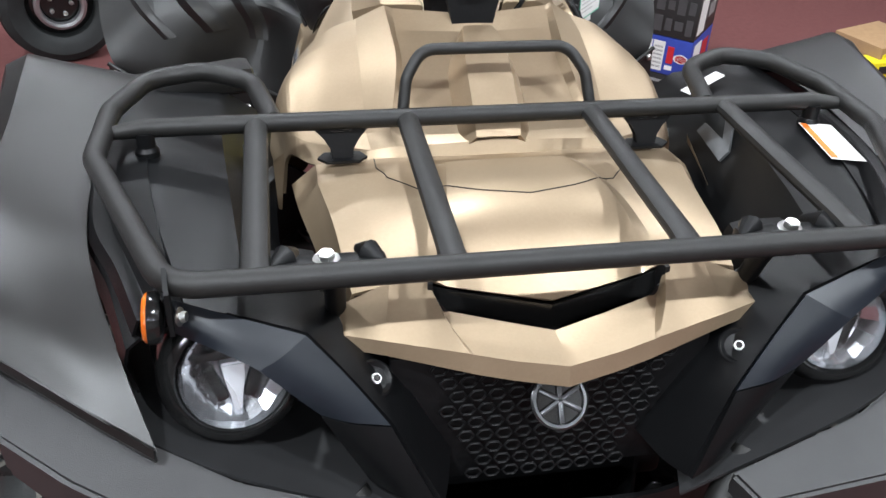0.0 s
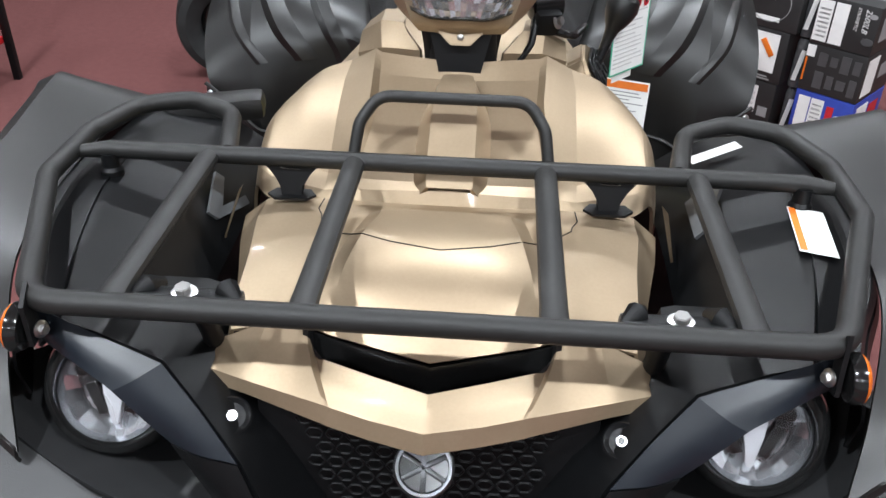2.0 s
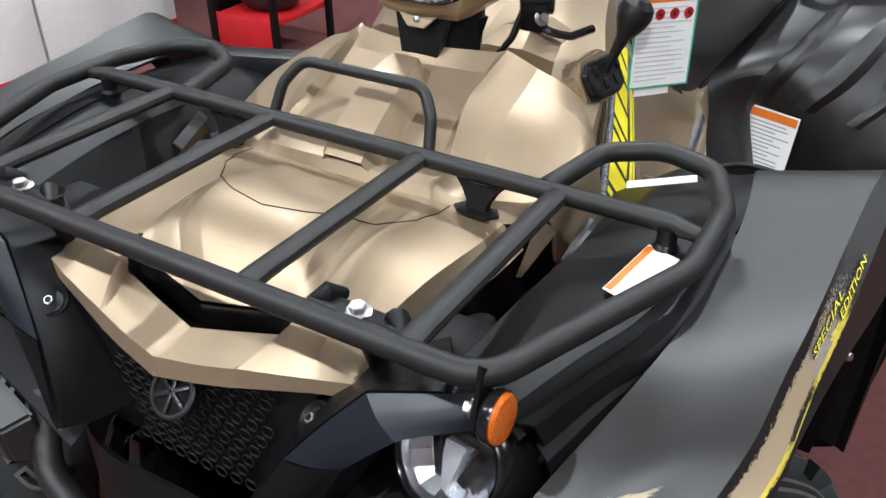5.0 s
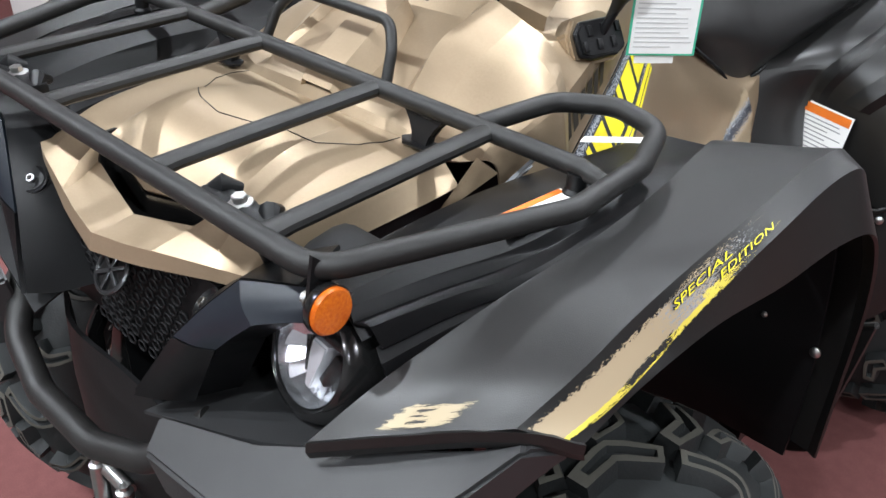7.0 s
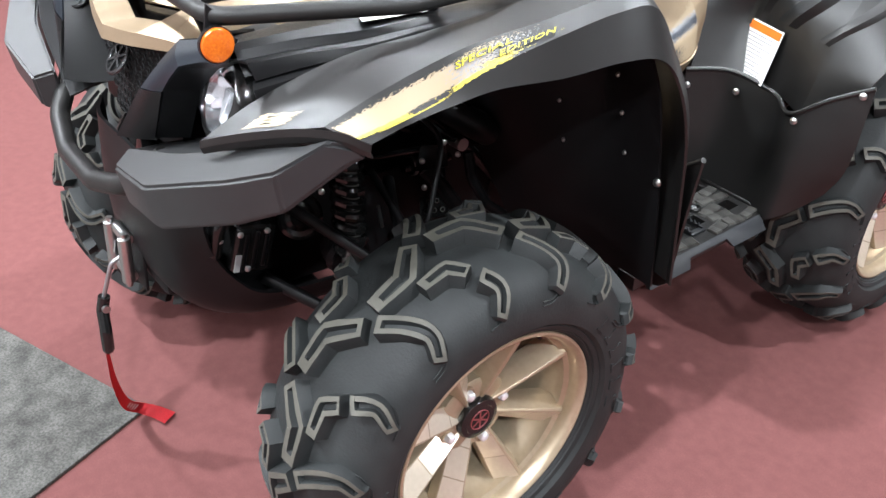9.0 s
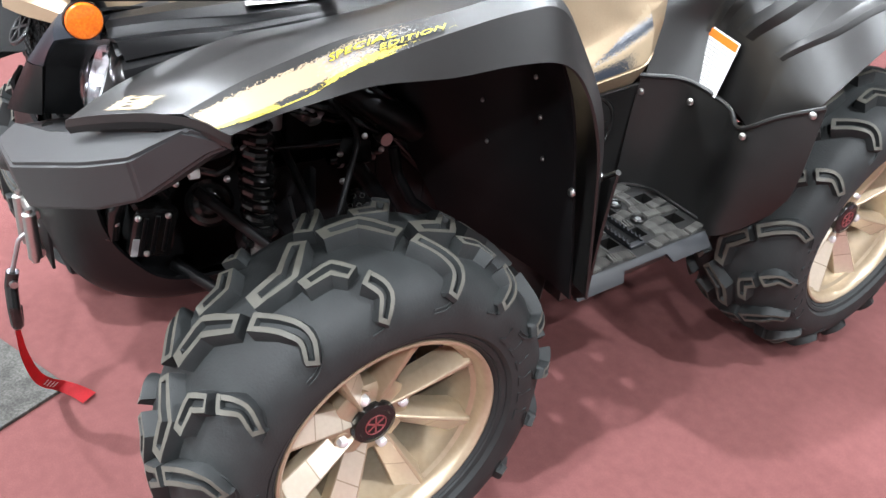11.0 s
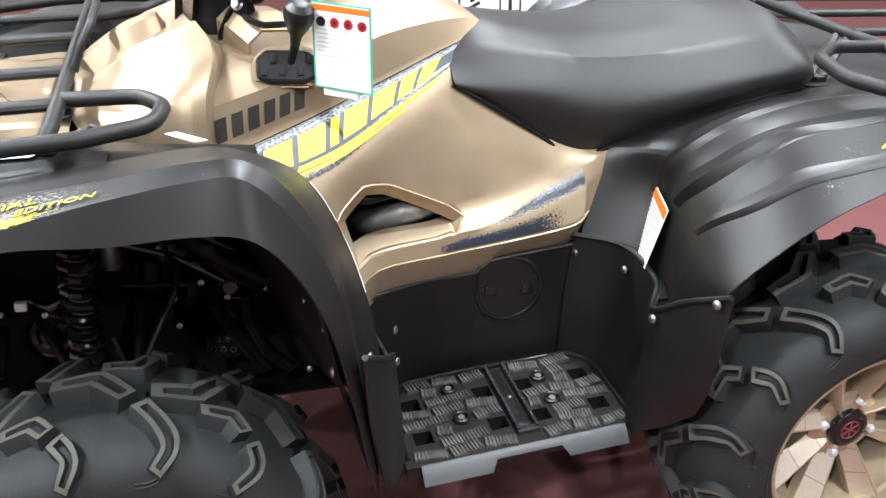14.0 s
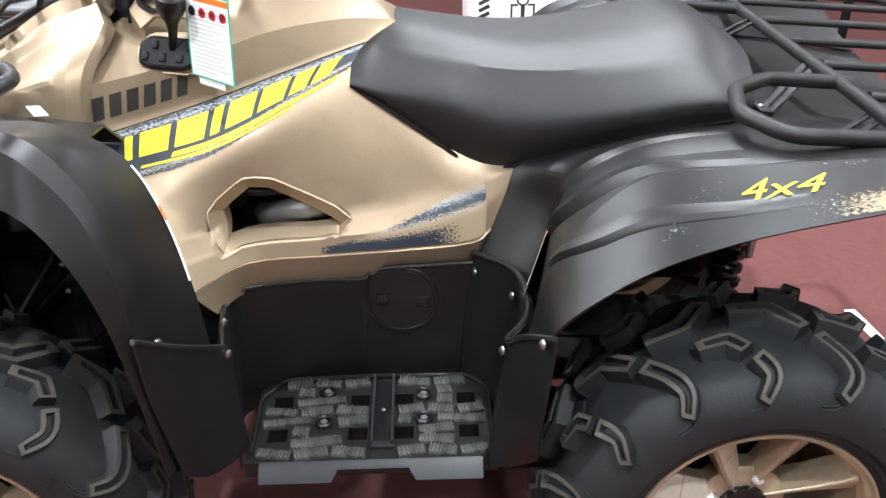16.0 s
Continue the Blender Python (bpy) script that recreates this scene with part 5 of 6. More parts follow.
    def rib(points, r=.0012):
        line = spline([(sd, an, 0) for sd, an in points], 6)
        return finish(tube([ring(*on(sd, .0003), -an) for sd, an, _ in line], r, sides=5), "sidewall_rib", [RUBBER], 35)
    e = arc[1]
    n = 8
    ribs = [rib([(e + .066 + dx, .02), (e + .062 + dx, .10), (e + .044 + dx, .17), (e + .03 + dx, .19)]) for dx in (0, .006)] + [rib([(e + .070, -.36), (e + .066, -.28), (e + .048, -.21), (e + .034, -.20)])]
    for mirror in (1, -1):
        kinds = [lug([(e - .100, -.32, .014), (e - .099, -.14, .018), (e - .054, -.015, .014)], .023, .023, mirror, False),
                 lug([(e - .040, .030, .014), (e - .004, .115, .0135), (e + .022, .155, .0125), (e + .050, .105, .010)], .023, .014, mirror, True),
                 lug([(e - .034, -.515, .011), (e - .037, -.375, .0145), (e - .012, -.318, .0125)], .022, .021, mirror, False),
                 lug([(e + .001, -.285, .0125), (e + .026, -.238, .012), (e + .056, -.300, .009)], .021, .013, mirror, True)]
        for k in range(n):
            at = radians(80.5 + (0 if mirror > 0 else 22.5)) + 2 * math.pi * k / n
            for mesh in kinds:
                one = new("tread_lug", mesh)
                one.parent = base
                one.matrix_local = Matrix.Rotation(at, 4, "X")
            for mesh in ribs if mirror > 0 else ():
                one = new("sidewall_rib", mesh)
                one.parent = base
                one.matrix_local = Matrix.Rotation(at, 4, "X")
    part("tyre", bm, [RUBBER, MOULD], base, "black mud tyre with hooked lugs", 35)
    # raised sidewall marks, plain bars
    for start in (38, 218):
        for k in range(6):
            marks = bmesh.new()
            a = radians(start - 9.5 * k)
            bar = [(-.045, .236), (.045, .236), (.045, .240), (.015, .241), (.030, .262), (.008, .262), (-.010, .241), (-.045, .240)]
            lo = [marks.verts.new(ring(r, w + .0002, a + da)) for da, r in bar]
            hi = [marks.verts.new(ring(r, w + .0042, a + da)) for da, r in bar]
            marks.faces.new(hi)
            for j in range(len(bar)):
                marks.faces.new((lo[j], lo[(j + 1) % len(bar)], hi[(j + 1) % len(bar)], hi[j]))
            part("sidewall_mark", marks, RUBBER, base, "raised black moulded bar on the sidewall")
    lip = w - .015
    part("rim", lathe([(.150, -w + .03), (.196, -w + .03), (.196, -w + .05), (.168, -w + .07), (.168, lip - .075), (.176, lip - .062), (.176, lip - .036), (.183, lip - .030), (.184, lip - .012), (.189, lip - .004), (.194, lip), (.198, lip - .001), (.199, lip - .006), (.194, lip - .014), (.178, lip - .075), (.160, -w + .03)], axle, 72), RIM, base, "bronze alloy rim")
    for k in range(8):
        a = 2 * math.pi * (k + .5) / 8
        bm = bmesh.new()
        sect = []
        for r, hw, h in ((.036, .0165, lip - .066), (.062, .0185, lip - .058), (.120, .0230, lip - .044), (.182, .0300, lip - .030)):
            pts = ((-hw, -.042), (-hw, -.020), (hw * .35, .006), (hw * .55, .004), (hw * .95, -.026), (hw * .95, -.046))
            sect.append([bm.verts.new(Vector((h + dh, r * math.cos(a) - t * math.sin(a), r * math.sin(a) + t * math.cos(a)))) for t, dh in pts])
        for p_, q_ in zip(sect, sect[1:]):
            for j in range(6):
                f = bm.faces.new((p_[j], p_[(j + 1) % 6], q_[(j + 1) % 6], q_[j]))
                f.material_index = 1 if j == 1 else 0
        bm.faces.new(sect[0]), bm.faces.new(sect[-1][::-1])
        bmesh.ops.bevel(bm, geom=bm.edges[:], offset=0.0012, segments=1, affect="EDGES")
        part("spoke", bm, [RIM, RIM_FACE], base, "angular alloy spoke with a bright machined face", 20)
    part("hub_plate", lathe([(.076, lip - .10), (.074, lip - .072), (.066, lip - .066), (.045, lip - .064), (0, lip - .064)], axle, 40), RIM, base, "bronze hub plate")
    part("hub_cap", lathe([(.041, lip - .072), (.041, lip - .058), (.038, lip - .053), (.030, lip - .051), (.028, lip - .0525), (0, lip - .0525)], axle, 36), GLOSS, base, "black hub cap with a small emblem")
    for k in range(4):
        a = radians(spin) + math.pi * k / 2
        m = axle @ Matrix.Translation((.058 * math.cos(a), .058 * math.sin(a), lip - .066))
        part("nut_seat", lathe([(.0145, -.004), (.0145, .003), (.0115, .003), (.0110, -.003)], m, 18), RIM, base)
        part("lug_nut", lathe([(.0098, 0), (.0096, .009), (.0078, .012), (.005, .0135), (0, .014)], m, 6), CHROME, base, "chrome lug nut")
    a = radians(52)
    part("valve_stem", lathe([(.0055, 0), (.0055, .016), (.0042, .018), (.0042, .030), (0, .031)], axle @ Matrix.Translation((.172 * math.cos(a), .172 * math.sin(a), lip - .064)), 12), GLOSS, base, "short black valve stem")
    base.matrix_local = hub_pose
    return base


def emblem_on(parent, o):
    bm = bmesh.new()
    for a in range(0, 180, 60):
        join(block((o, 0, 0), (.0012, .0026, .034), 0, (a, 0, 0)), bm)
    join(tube([Vector((o, .019 * math.cos(a), .019 * math.sin(a))) for a in np.linspace(0, 2 * math.pi, 24, endpoint=False)], .0010, True, 6), bm)
    part("hub_emblem", bm, HUB_RED, parent, "small red hub emblem")


WHEELS = [((.500, -.016, .344), .252, 1, 17), ((-.500, -.016, .344), .252, -1, 17), ((.496, 1.249, .344), .278, 1, 72), ((-.496, 1.249, .344), .278, -1, 72)]
for place, width, side, spin in WHEELS:
    w_ = wheel("front_wheel" if place[1] < .5 else "rear_wheel", place, width, side, spin)
    emblem_on(w_, width / 2 - .015 - .0515)

# running gear
for s in (1, -1):
    for y0, top_z, low_z in ((-.028, .74, .38), (1.275, .80, .40)):
        shock = part("shock_absorber", tube([(s * .20, y0, top_z), (s * .25, y0, low_z)], .018, sides=16), FOOT, atv, "black coil-over shock absorber")
        part("canister", lathe([(0, 0), (.024, 0), (.029, .006), (.029, .030), (.026, .034), (.026, .060), (0, .062)], pose(s * .205, y0, top_z - .075), 24), GLOSS, shock)
        coil = [Vector((s * .20, y0, top_z - .04)).lerp(Vector((s * .24, y0, low_z + .06)), t / 120) + Vector((.021 * math.cos(t * .62), .021 * math.sin(t * .62), 0)) for t in range(121)]
        part("spring", tube(coil, .0098, sides=10), GLOSS, shock, "glossy black coil spring")
        part("reservoir", lathe([(.0, 0), (.017, 0), (.017, .09), (.012, .10), (0, .10)], pose(s * .17, y0 + .05, .60), 16), SILVER, shock)
    for y0 in (0.0, 1.25):
        part("control_arm", tube([(s * .14, y0 - .14, .36), (s * .38, y0, .30), (s * .14, y0 + .14, .36)], .012), DARK, atv, "black tubular control arm")
        part("control_arm", tube([(s * .16, y0 - .10, .50), (s * .37, y0, .43), (s * .16, y0 + .10, .50)], .011), DARK, atv, "black tubular control arm")
        axle_ = part("drive_axle", tube([(s * .12, y0, .40), (s * .40, y0, .345)], .011), DARK, atv, "black drive shaft with a ribbed boot")
        part("boot", lathe([(.022, 0), (.034, .008), (.026, .014), (.038, .024), (.028, .03), (.042, .042), (.034, .05), (.04, .06)], facing((s * .14, y0, .396), (s, 0, -.2)), 20), ROUGH, axle_)
        part("knuckle", block((s * .385, y0, .37), (.035, .05, .17), 0.012), DARK, atv, "cast black wheel knuckle")
part("engine_mount", block((0, .165, .55), (.17, .155, .20), .03), DARK, atv, "dull black engine mount")
part("front_differential", block((0, -.02, .40), (.20, .22, .16), 0.04), DARK, atv, "black front drive housing")
part("engine", block((0, .60, .47), (.34, .52, .26), 0.05), DARK, atv, "dark engine block")
part("cylinder_head", block((.02, .50, .64), (.22, .20, .16), 0.03), DARK, atv, "dark finned cylinder head")
part("radiator", block((0, -.19, .66), (.34, .05, .26), 0.01), DARK, atv, "black radiator")
part("frame_core", block((0, .12, .72), (.36, .62, .14), 0.03), DARK, atv, "dull black frame under the hood")
part("air_box", block((0, 1.0, .66), (.36, .55, .26), 0.06), DARK, atv, "black air box under the seat")
part("rear_frame", block((0, 1.26, .62), (.22, .22, .20), 0.05), DARK, atv, "dull black rear frame")
for s in (1, -1):
    part("exhaust_elbow", tube(rounded([(s * .05, .43, .60), (s * .150, .455, .632), (s * .178, .52, .664), (s * .15, .60, .672)], .04), .023, sides=16), EXHAUST, atv, "grey metal engine pipe")
    part("hose", tube(rounded([(s * .19, .37, .72), (s * .2, .44, .70), (s * .17, .52, .70)], .03), .008), ROUGH, atv)
    part("tie_rod", tube([(s * .10, .06, .56), (s * .36, .05, .44)], .007), DARK, atv, "black steering tie rod")
    part("frame_tube", tube(rounded([(s * .15, -.22, .68), (s * .16, .05, .70), (s * .17, .20, .60), (s * .18, .40, .40)], .06), .014), GLOSS, atv, "gloss black frame tube")
    part("brake_hose", tube(rounded([(s * .20, .10, .66), (s * .27, .13, .62), (s * .33, .06, .50), (s * .37, .02, .42)], .06), .005), DARK, atv)
    part("skid_guard", Sheet([[(s * .0, .06, .28), (s * .16, .06, .29)], [(s * .0, 1.5, .30), (s * .16, 1.5, .31)]], 3, 3).mesh(0.005), DARK, atv)

# the dark inside of the front wheel wells
for s in (1, -1):
    part("splash_panel", Sheet([[(.12, -.24, .84), (.125, -.24, .60), (.15, -.22, .33)], [(.10, -.10, .86), (.10, -.10, .60), (.12, -.10, .32)], [(.10, .04, .86), (.10, .04, .60), (.12, .05, .32)]], 4, 4).mesh(0.005, s), DARK, atv, "dull black inner splash panel")
    part("splash_panel", Sheet([[(.13, .235, .86), (.13, .245, .60), (.14, .26, .34)], [(.15, .36, .86), (.16, .38, .60), (.17, .42, .34)]], 4, 4).mesh(0.005, s), DARK, atv, "dull black inner splash panel")
    part("lower_frame_plate", Sheet([[(.115, .03, .49), (.120, .03, .40), (.125, .03, .31)], [(.130, .26, .50), (.135, .26, .42), (.140, .26, .33)]], 4, 4).mesh(0.005, s), DARK, atv, "dull black lower frame plate")
    part("cross_pipe", tube([(s * .150, .035, .550), (s * .150, .215, .535)], .0065, sides=12), GLOSS, atv, "gloss black cross pipe")
    part("cross_pipe", tube(rounded([(s * .13, .03, .62), (s * .14, .10, .60), (s * .14, .16, .575), (s * .12, .22, .57)], .04), .0055, sides=10), GLOSS, atv)
    can = part("canister", lathe([(0, 0), (.020, 0), (.022, .006), (.017, .010), (.022, .016), (.022, .024), (.017, .028), (.022, .034), (.022, .042), (.015, .050), (0, .050)], facing((s * .120, .092, .610), (.1, .75, -.55)), 20), SILVER, atv, "ribbed silver canister")
    part("canister_clip", tube([(s * .12, .085, .628), (s * .115, .07, .64), (s * .10, .06, .65)], .006, sides=8), ROUGH, can)
    pump = part("pump_cylinder", lathe([(0, -.050), (.010, -.050), (.010, -.036), (.017, -.034), (.017, -.016), (.0155, -.014), (.0155, .016), (.018, .018), (.018, .036), (.008, .040), (.008, .056), (0, .056)], facing((s * .137, .200, .500), (.05, 1, .02)), 22), GLOSS, atv, "gloss black cylinder with steel rings")
    for d in (-.030, .026):
        part("steel_ring", lathe([(.0172, -.003), (.0186, -.003), (.0186, .003), (.0172, .003)], facing((s * .137, .200 + d, .500), (.05, 1, .02)), 22), STEEL, pump)
    tie = part("cable_tie", tube(rounded([(s * .110, .235, .500), (s * .105, .270, .468), (s * .095, .300, .440), (s * .090, .318, .415)], .02), .0016, sides=6), WHITE, atv, "white cable tie with a square clip")
    part("clip", block((s * .094, .304, .435), (.007, .010, .010), .001, (25, 0, 0)), WHITE, tie)
    part("thick_hose", tube(rounded([(s * .16, .185, .500), (s * .185, .205, .470), (s * .195, .235, .425), (s * .19, .26, .38)], .03), .016, sides=14), ROUGH, atv, "thick black rubber hose")
    duct = part("air_duct", tube(rounded([(s * .13, .09, .685), (s * .19, .16, .650), (s * .235, .225, .612), (s * .235, .262, .590)], .05), .027, sides=18), ROUGH, atv, "rounded black air duct")
    plate = prism([(-.030, -.024), (.028, -.024), (.032, .014), (.010, .024), (-.030, .020)], .003, facing((s * .185, .190, .435), (s, -.25, .3)), .001)
    holder = part("perforated_plate", plate, GLOSS, atv, "black bracket plate with round holes")
    for i in range(3):
        for j in range(2):
            part("plate_hole", lathe([(.0052, .0), (.0052, .0022), (.0036, .0026), (.0036, .0)], facing((s * .185, .190, .435), (s, -.25, .3)) @ pose(-.018 + .017 * i + .006 * j, -.010 + .018 * j, .0008), 12), FOOT, holder)
    # relay box with its loom, ahead of the shock
    box = part("relay_box", block((s * .185, -.190, .470), (.050, .070, .085), .012, (-12, 0, 0), segments=3), GLOSS, atv, "gloss black relay box with a looped loom")
    for d in (-.018, 0, .018):
        part("box_rib", block((s * .2115, -.190 + d, .470), (.004, .007, .066), .001, (-12, 0, 0), segments=1), ROUGH, box)
    part("box_label", block((s * .2125, -.222, .455), (.002, .010, .030), 0, (-12, 0, 0)), GREY_INK, box, "small pale label")
    part("loom", tube(rounded([(s * .18, -.165, .52), (s * .195, -.185, .555), (s * .20, -.225, .555), (s * .20, -.245, .52), (s * .19, -.25, .47)], .025), .012, sides=12), GLOSS, box, "gloss black bundled loom")
    part("loom", tube(rounded([(s * .20, -.235, .575), (s * .205, -.225, .60), (s * .19, -.20, .62)], .012), .004, sides=8), SILVER, box)
    part("loom", tube(rounded([(s * .205, -.20, .548), (s * .208, -.218, .552), (s * .206, -.226, .536)], .008), .0035, sides=8), RED, box, "short red wire")
    for q in ((.205, -.232, .590), (.212, -.214, .505), (.212, -.168, .500), (.212, -.205, .44), (.205, -.245, .50), (.20, -.15, .545)):
        rivet(box, (s * q[0], q[1], q[2]), (s, -.3, .35), 0.005)
    part("connector", block((s * .196, -.120, .556), (.012, .018, .016), .003), WHITE, atv, "small white connector")
    part("hose", tube(rounded([(s * .17, -.11, .55), (s * .19, -.08, .545), (s * .20, -.055, .56), (s * .18, -.04, .60)], .02), .007, sides=10), GLOSS, atv, "gloss black hose")
    part("horn", lathe([(0, -.006), (.030, -.006), (.040, 0), (.040, .006), (.034, .010), (.026, .008), (.018, .011), (.010, .009), (0, .010)], facing((s * .165, -.085, .480), (s, -.25, .35)), 28), GLOSS, atv, "round ribbed black horn")
    part("steel_strip", block((s * .250, .022, .490), (.004, .006, .046), .001, (14, 0, 0)), STEEL, atv, "bright steel strip")
    part("brake_pipe", tube(rounded([(s * .22, .23, .55), (s * .235, .235, .50), (s * .25, .26, .45), (s * .26, .30, .42)], .03), .010, sides=12), ROUGH, atv, "thick black rubber hose")
    part("wiring_loom", tube(rounded([(s * .19, -.05, .70), (s * .21, .04, .66), (s * .21, .12, .63), (s * .22, .20, .58), (s * .2, .27, .55)], .04), .006, sides=10), GLOSS, atv, "black wiring loom")
    part("wiring_loom", tube(rounded([(s * .20, .06, .70), (s * .23, .14, .69), (s * .23, .22, .64), (s * .2, .28, .62)], .04), .0045, sides=10), GLOSS, atv)
    part("bracket", prism([(-.03, -.02), (.035, -.02), (.03, .02), (-.02, .03)], .004, facing((s * .20, .16, .545), (s, -.2, .1)), .001), GLOSS, atv, "gloss black bracket")
    part("bracket", prism([(-.02, -.03), (.025, -.03), (.02, .03), (-.02, .02)], .004, facing((s * .20, .25, .59), (s, -.2, .1)), .001), GLOSS, atv)
    part("clamp", tube([(s * .205, .205, .575), (s * .235, .205, .575)], .012, sides=14), STEEL, atv, "steel hose clamp")
    for q in ((.228, .20, .555), (.235, .115, .565), (.24, .12, .515), (.236, .26, .57), (.225, -.05, .60), (.23, -.08, .555), (.25, .30, .42), (.25, .33, .405), (.235, .16, .59)):
        rivet(atv, (s * q[0], q[1], q[2]), (s, -.3, .35), 0.0055)

# steering column with the headlight pod
pod = part("light_pod", Sheet(mirrored_rows([
    [(0, .150, 1.016), (.052, .160, 1.016), (.060, .176, 1.019), (.070, .24, 1.03)],
    [(0, .135, 1.036), (.062, .148, 1.036), (.084, .178, 1.045), (.096, .25, 1.05)],
    [(0, .135, 1.095), (.078, .15, 1.095), (.108, .185, 1.09), (.116, .26, 1.09)],
    [(0, .17, 1.14), (.07, .18, 1.14), (.10, .21, 1.13), (.11, .27, 1.12)],
    [(0, .26, 1.16), (.06, .26, 1.16), (.09, .27, 1.15), (.10, .28, 1.13)]]), 5, 5, cu=(1, 2, 4, 5)).mesh(0.006), GOLD, atv, "bronze handlebar pod with a clear headlight", 20)
POD = Sheet(mirrored_rows([
    [(0, .1335, 1.040), (.035, .137, 1.040), (.058, .148, 1.046)], [(0, .128, 1.085), (.055, .138, 1.085), (.082, .160, 1.085)], [(0, .147, 1.124), (.05, .157, 1.122), (.076, .178, 1.115)]]), 6, 6)
rim = part("pod_bezel", tube([POD.at(u, v, 0.0005) for u, v in [(k / 20, 0) for k in range(20)] + [(1, k / 12) for k in range(12)] + [(1 - k / 20, 1) for k in range(20)] + [(0, 1 - k / 12) for k in range(12)]], 0.0032, True, 8), GLOSS, pod, "thin black lens surround")
rng = random.Random(21)
bm = bmesh.new()
for i in range(26):
    for j in range(9):
        lifts = [rng.uniform(.0005, .0042) for k in range(4)]
        bm.faces.new([bm.verts.new(POD.at(u, v, a)) for (u, v), a in zip(((i / 26, j / 9), ((i + 1) / 26, j / 9), ((i + 1) / 26, (j + 1) / 9), (i / 26, (j + 1) / 9)), lifts)])
part("pod_reflector", bm, REFLECTOR, pod, "faceted chrome reflector", 3)
bm = bmesh.new()
for i in range(24):
    for j in range(10):
        bulge = lambda u, v: .006 + .010 * (1 - (2 * u - 1) ** 2) * (1 - (2 * v - 1) ** 2)
        bm.faces.new([bm.verts.new(POD.at(u, v, bulge(u, v))) for u, v in ((i / 24, j / 10), ((i + 1) / 24, j / 10), ((i + 1) / 24, (j + 1) / 10), (i / 24, (j + 1) / 10))])
bmesh.ops.remove_doubles(bm, verts=bm.verts[:], dist=1e-5)
part("pod_lens", bm, GLASS, pod, "clear curved lens", 60).visible_shadow = False
chin = part("pod_chin", prism([(-.040, .030), (.040, .030), (.026, -.030), (-.026, -.030)], .012, facing((0, .170, .994), (0, -1, .08))), DARK, pod, "black pod chin")
bracket = part("chin_bracket", prism([(-.032, .010), (.032, .010), (.012, -.010), (-.012, -.010)], .004, facing((0, .1525, 1.012), (0, -1, .35)), .001), GOLD, chin)
rivet(bracket, (0, .1478, 1.0135), (0, -1, .35), .0042, STEEL, "screw")
part("steering_column", tube([(0, .22, .90), (0, .24, 1.06)], .045, sides=18), DARK, atv, "black steering column")
part("handlebar", tube(rounded([(-.33, .38, 1.13), (-.16, .30, 1.12), (0, .27, 1.10), (.16, .30, 1.12), (.33, .38, 1.13)], .06), .011), DARK, atv, "black handlebar")
clamp = part("lever_clamp", lathe([(.016, -.022), (.020, -.020), (.020, .020), (.016, .022)], facing((.105, .272, 1.030), (.9, .35, .05)), 20), GLOSS, atv, "black lever clamp with a steel bolt")
part("clamp_body", block((.108, .258, 1.010), (.036, .026, .034), .007, (20, 0, 20)), DARK, clamp)
part("clamp_lever", tube(rounded([(.112, .258, 1.000), (.135, .262, .992), (.150, .285, .985), (.165, .32, .99)], .02), .0055, sides=8), GLOSS, clamp, "black control lever")
bolt(clamp, (.122, .250, 1.012), (.8, -.5, .3), .0075)
for dy in (0, .018):
    part("cable", tube(rounded([(.095, .255 + dy, 1.02), (.090, .235 + dy, .985), (.070, .225 + dy, .955), (.055, .222 + dy, .92)], .02), .0045, sides=8), ROUGH, clamp, "black control cable")
# gear lever
GATE = facing((.186, .316, .930), (.85, -.10, .50)) @ Matrix.Diagonal((.86, .80, 1, 1))
part("gate_console", prism([(-.062, -.030), (-.020, -.040), (.040, -.040), (.060, -.020), (.060, .030), (.030, .046), (-.040, .040), (-.062, .014)], .030, GATE @ pose(0, 0, -.032), .005), GOLD, atv, "bronze console round the gear lever gate")
gate = part("shift_gate", prism([(-.050, -.022), (-.030, -.030), (.030, -.030), (.050, -.020), (.050, .012), (.036, .026), (-.036, .026), (-.050, .012)], .008, GATE, .002), DARK, atv, "black stepped gear lever gate")
for k in range(6):
    part("gate_step", block((-.040 + .016 * k, .012 if k % 2 else -.012, .007), (.011, .018, .008), 0.002), DARK, gate).matrix_local = GATE
part("gate_rim", tube([GATE @ Vector(q) for q in rounded([(-.051, -.024, .003), (-.030, -.031, .003), (.030, -.031, .003), (.051, -.021, .003), (.051, .013, .003), (.036, .027, .003), (-.036, .027, .003), (-.051, .013, .003)], .010, True)], .003, True, 8), ROUGH, gate)
lever = part("gear_lever", tube([(.188, .322, .936), (.202, .328, .972)], .006), DARK, atv, "gear lever with a black ball knob")
part("knob", lathe([(.006, -.050), (.0075, -.034), (.010, -.018), (.0155, -.008), (.021, .004), (.0235, .016), (.021, .028), (.012, .036), (0, .038)], facing((.210, .331, 1.000), (.35, .10, 1)), 24), PLASTIC, lever, "black moulded knob")

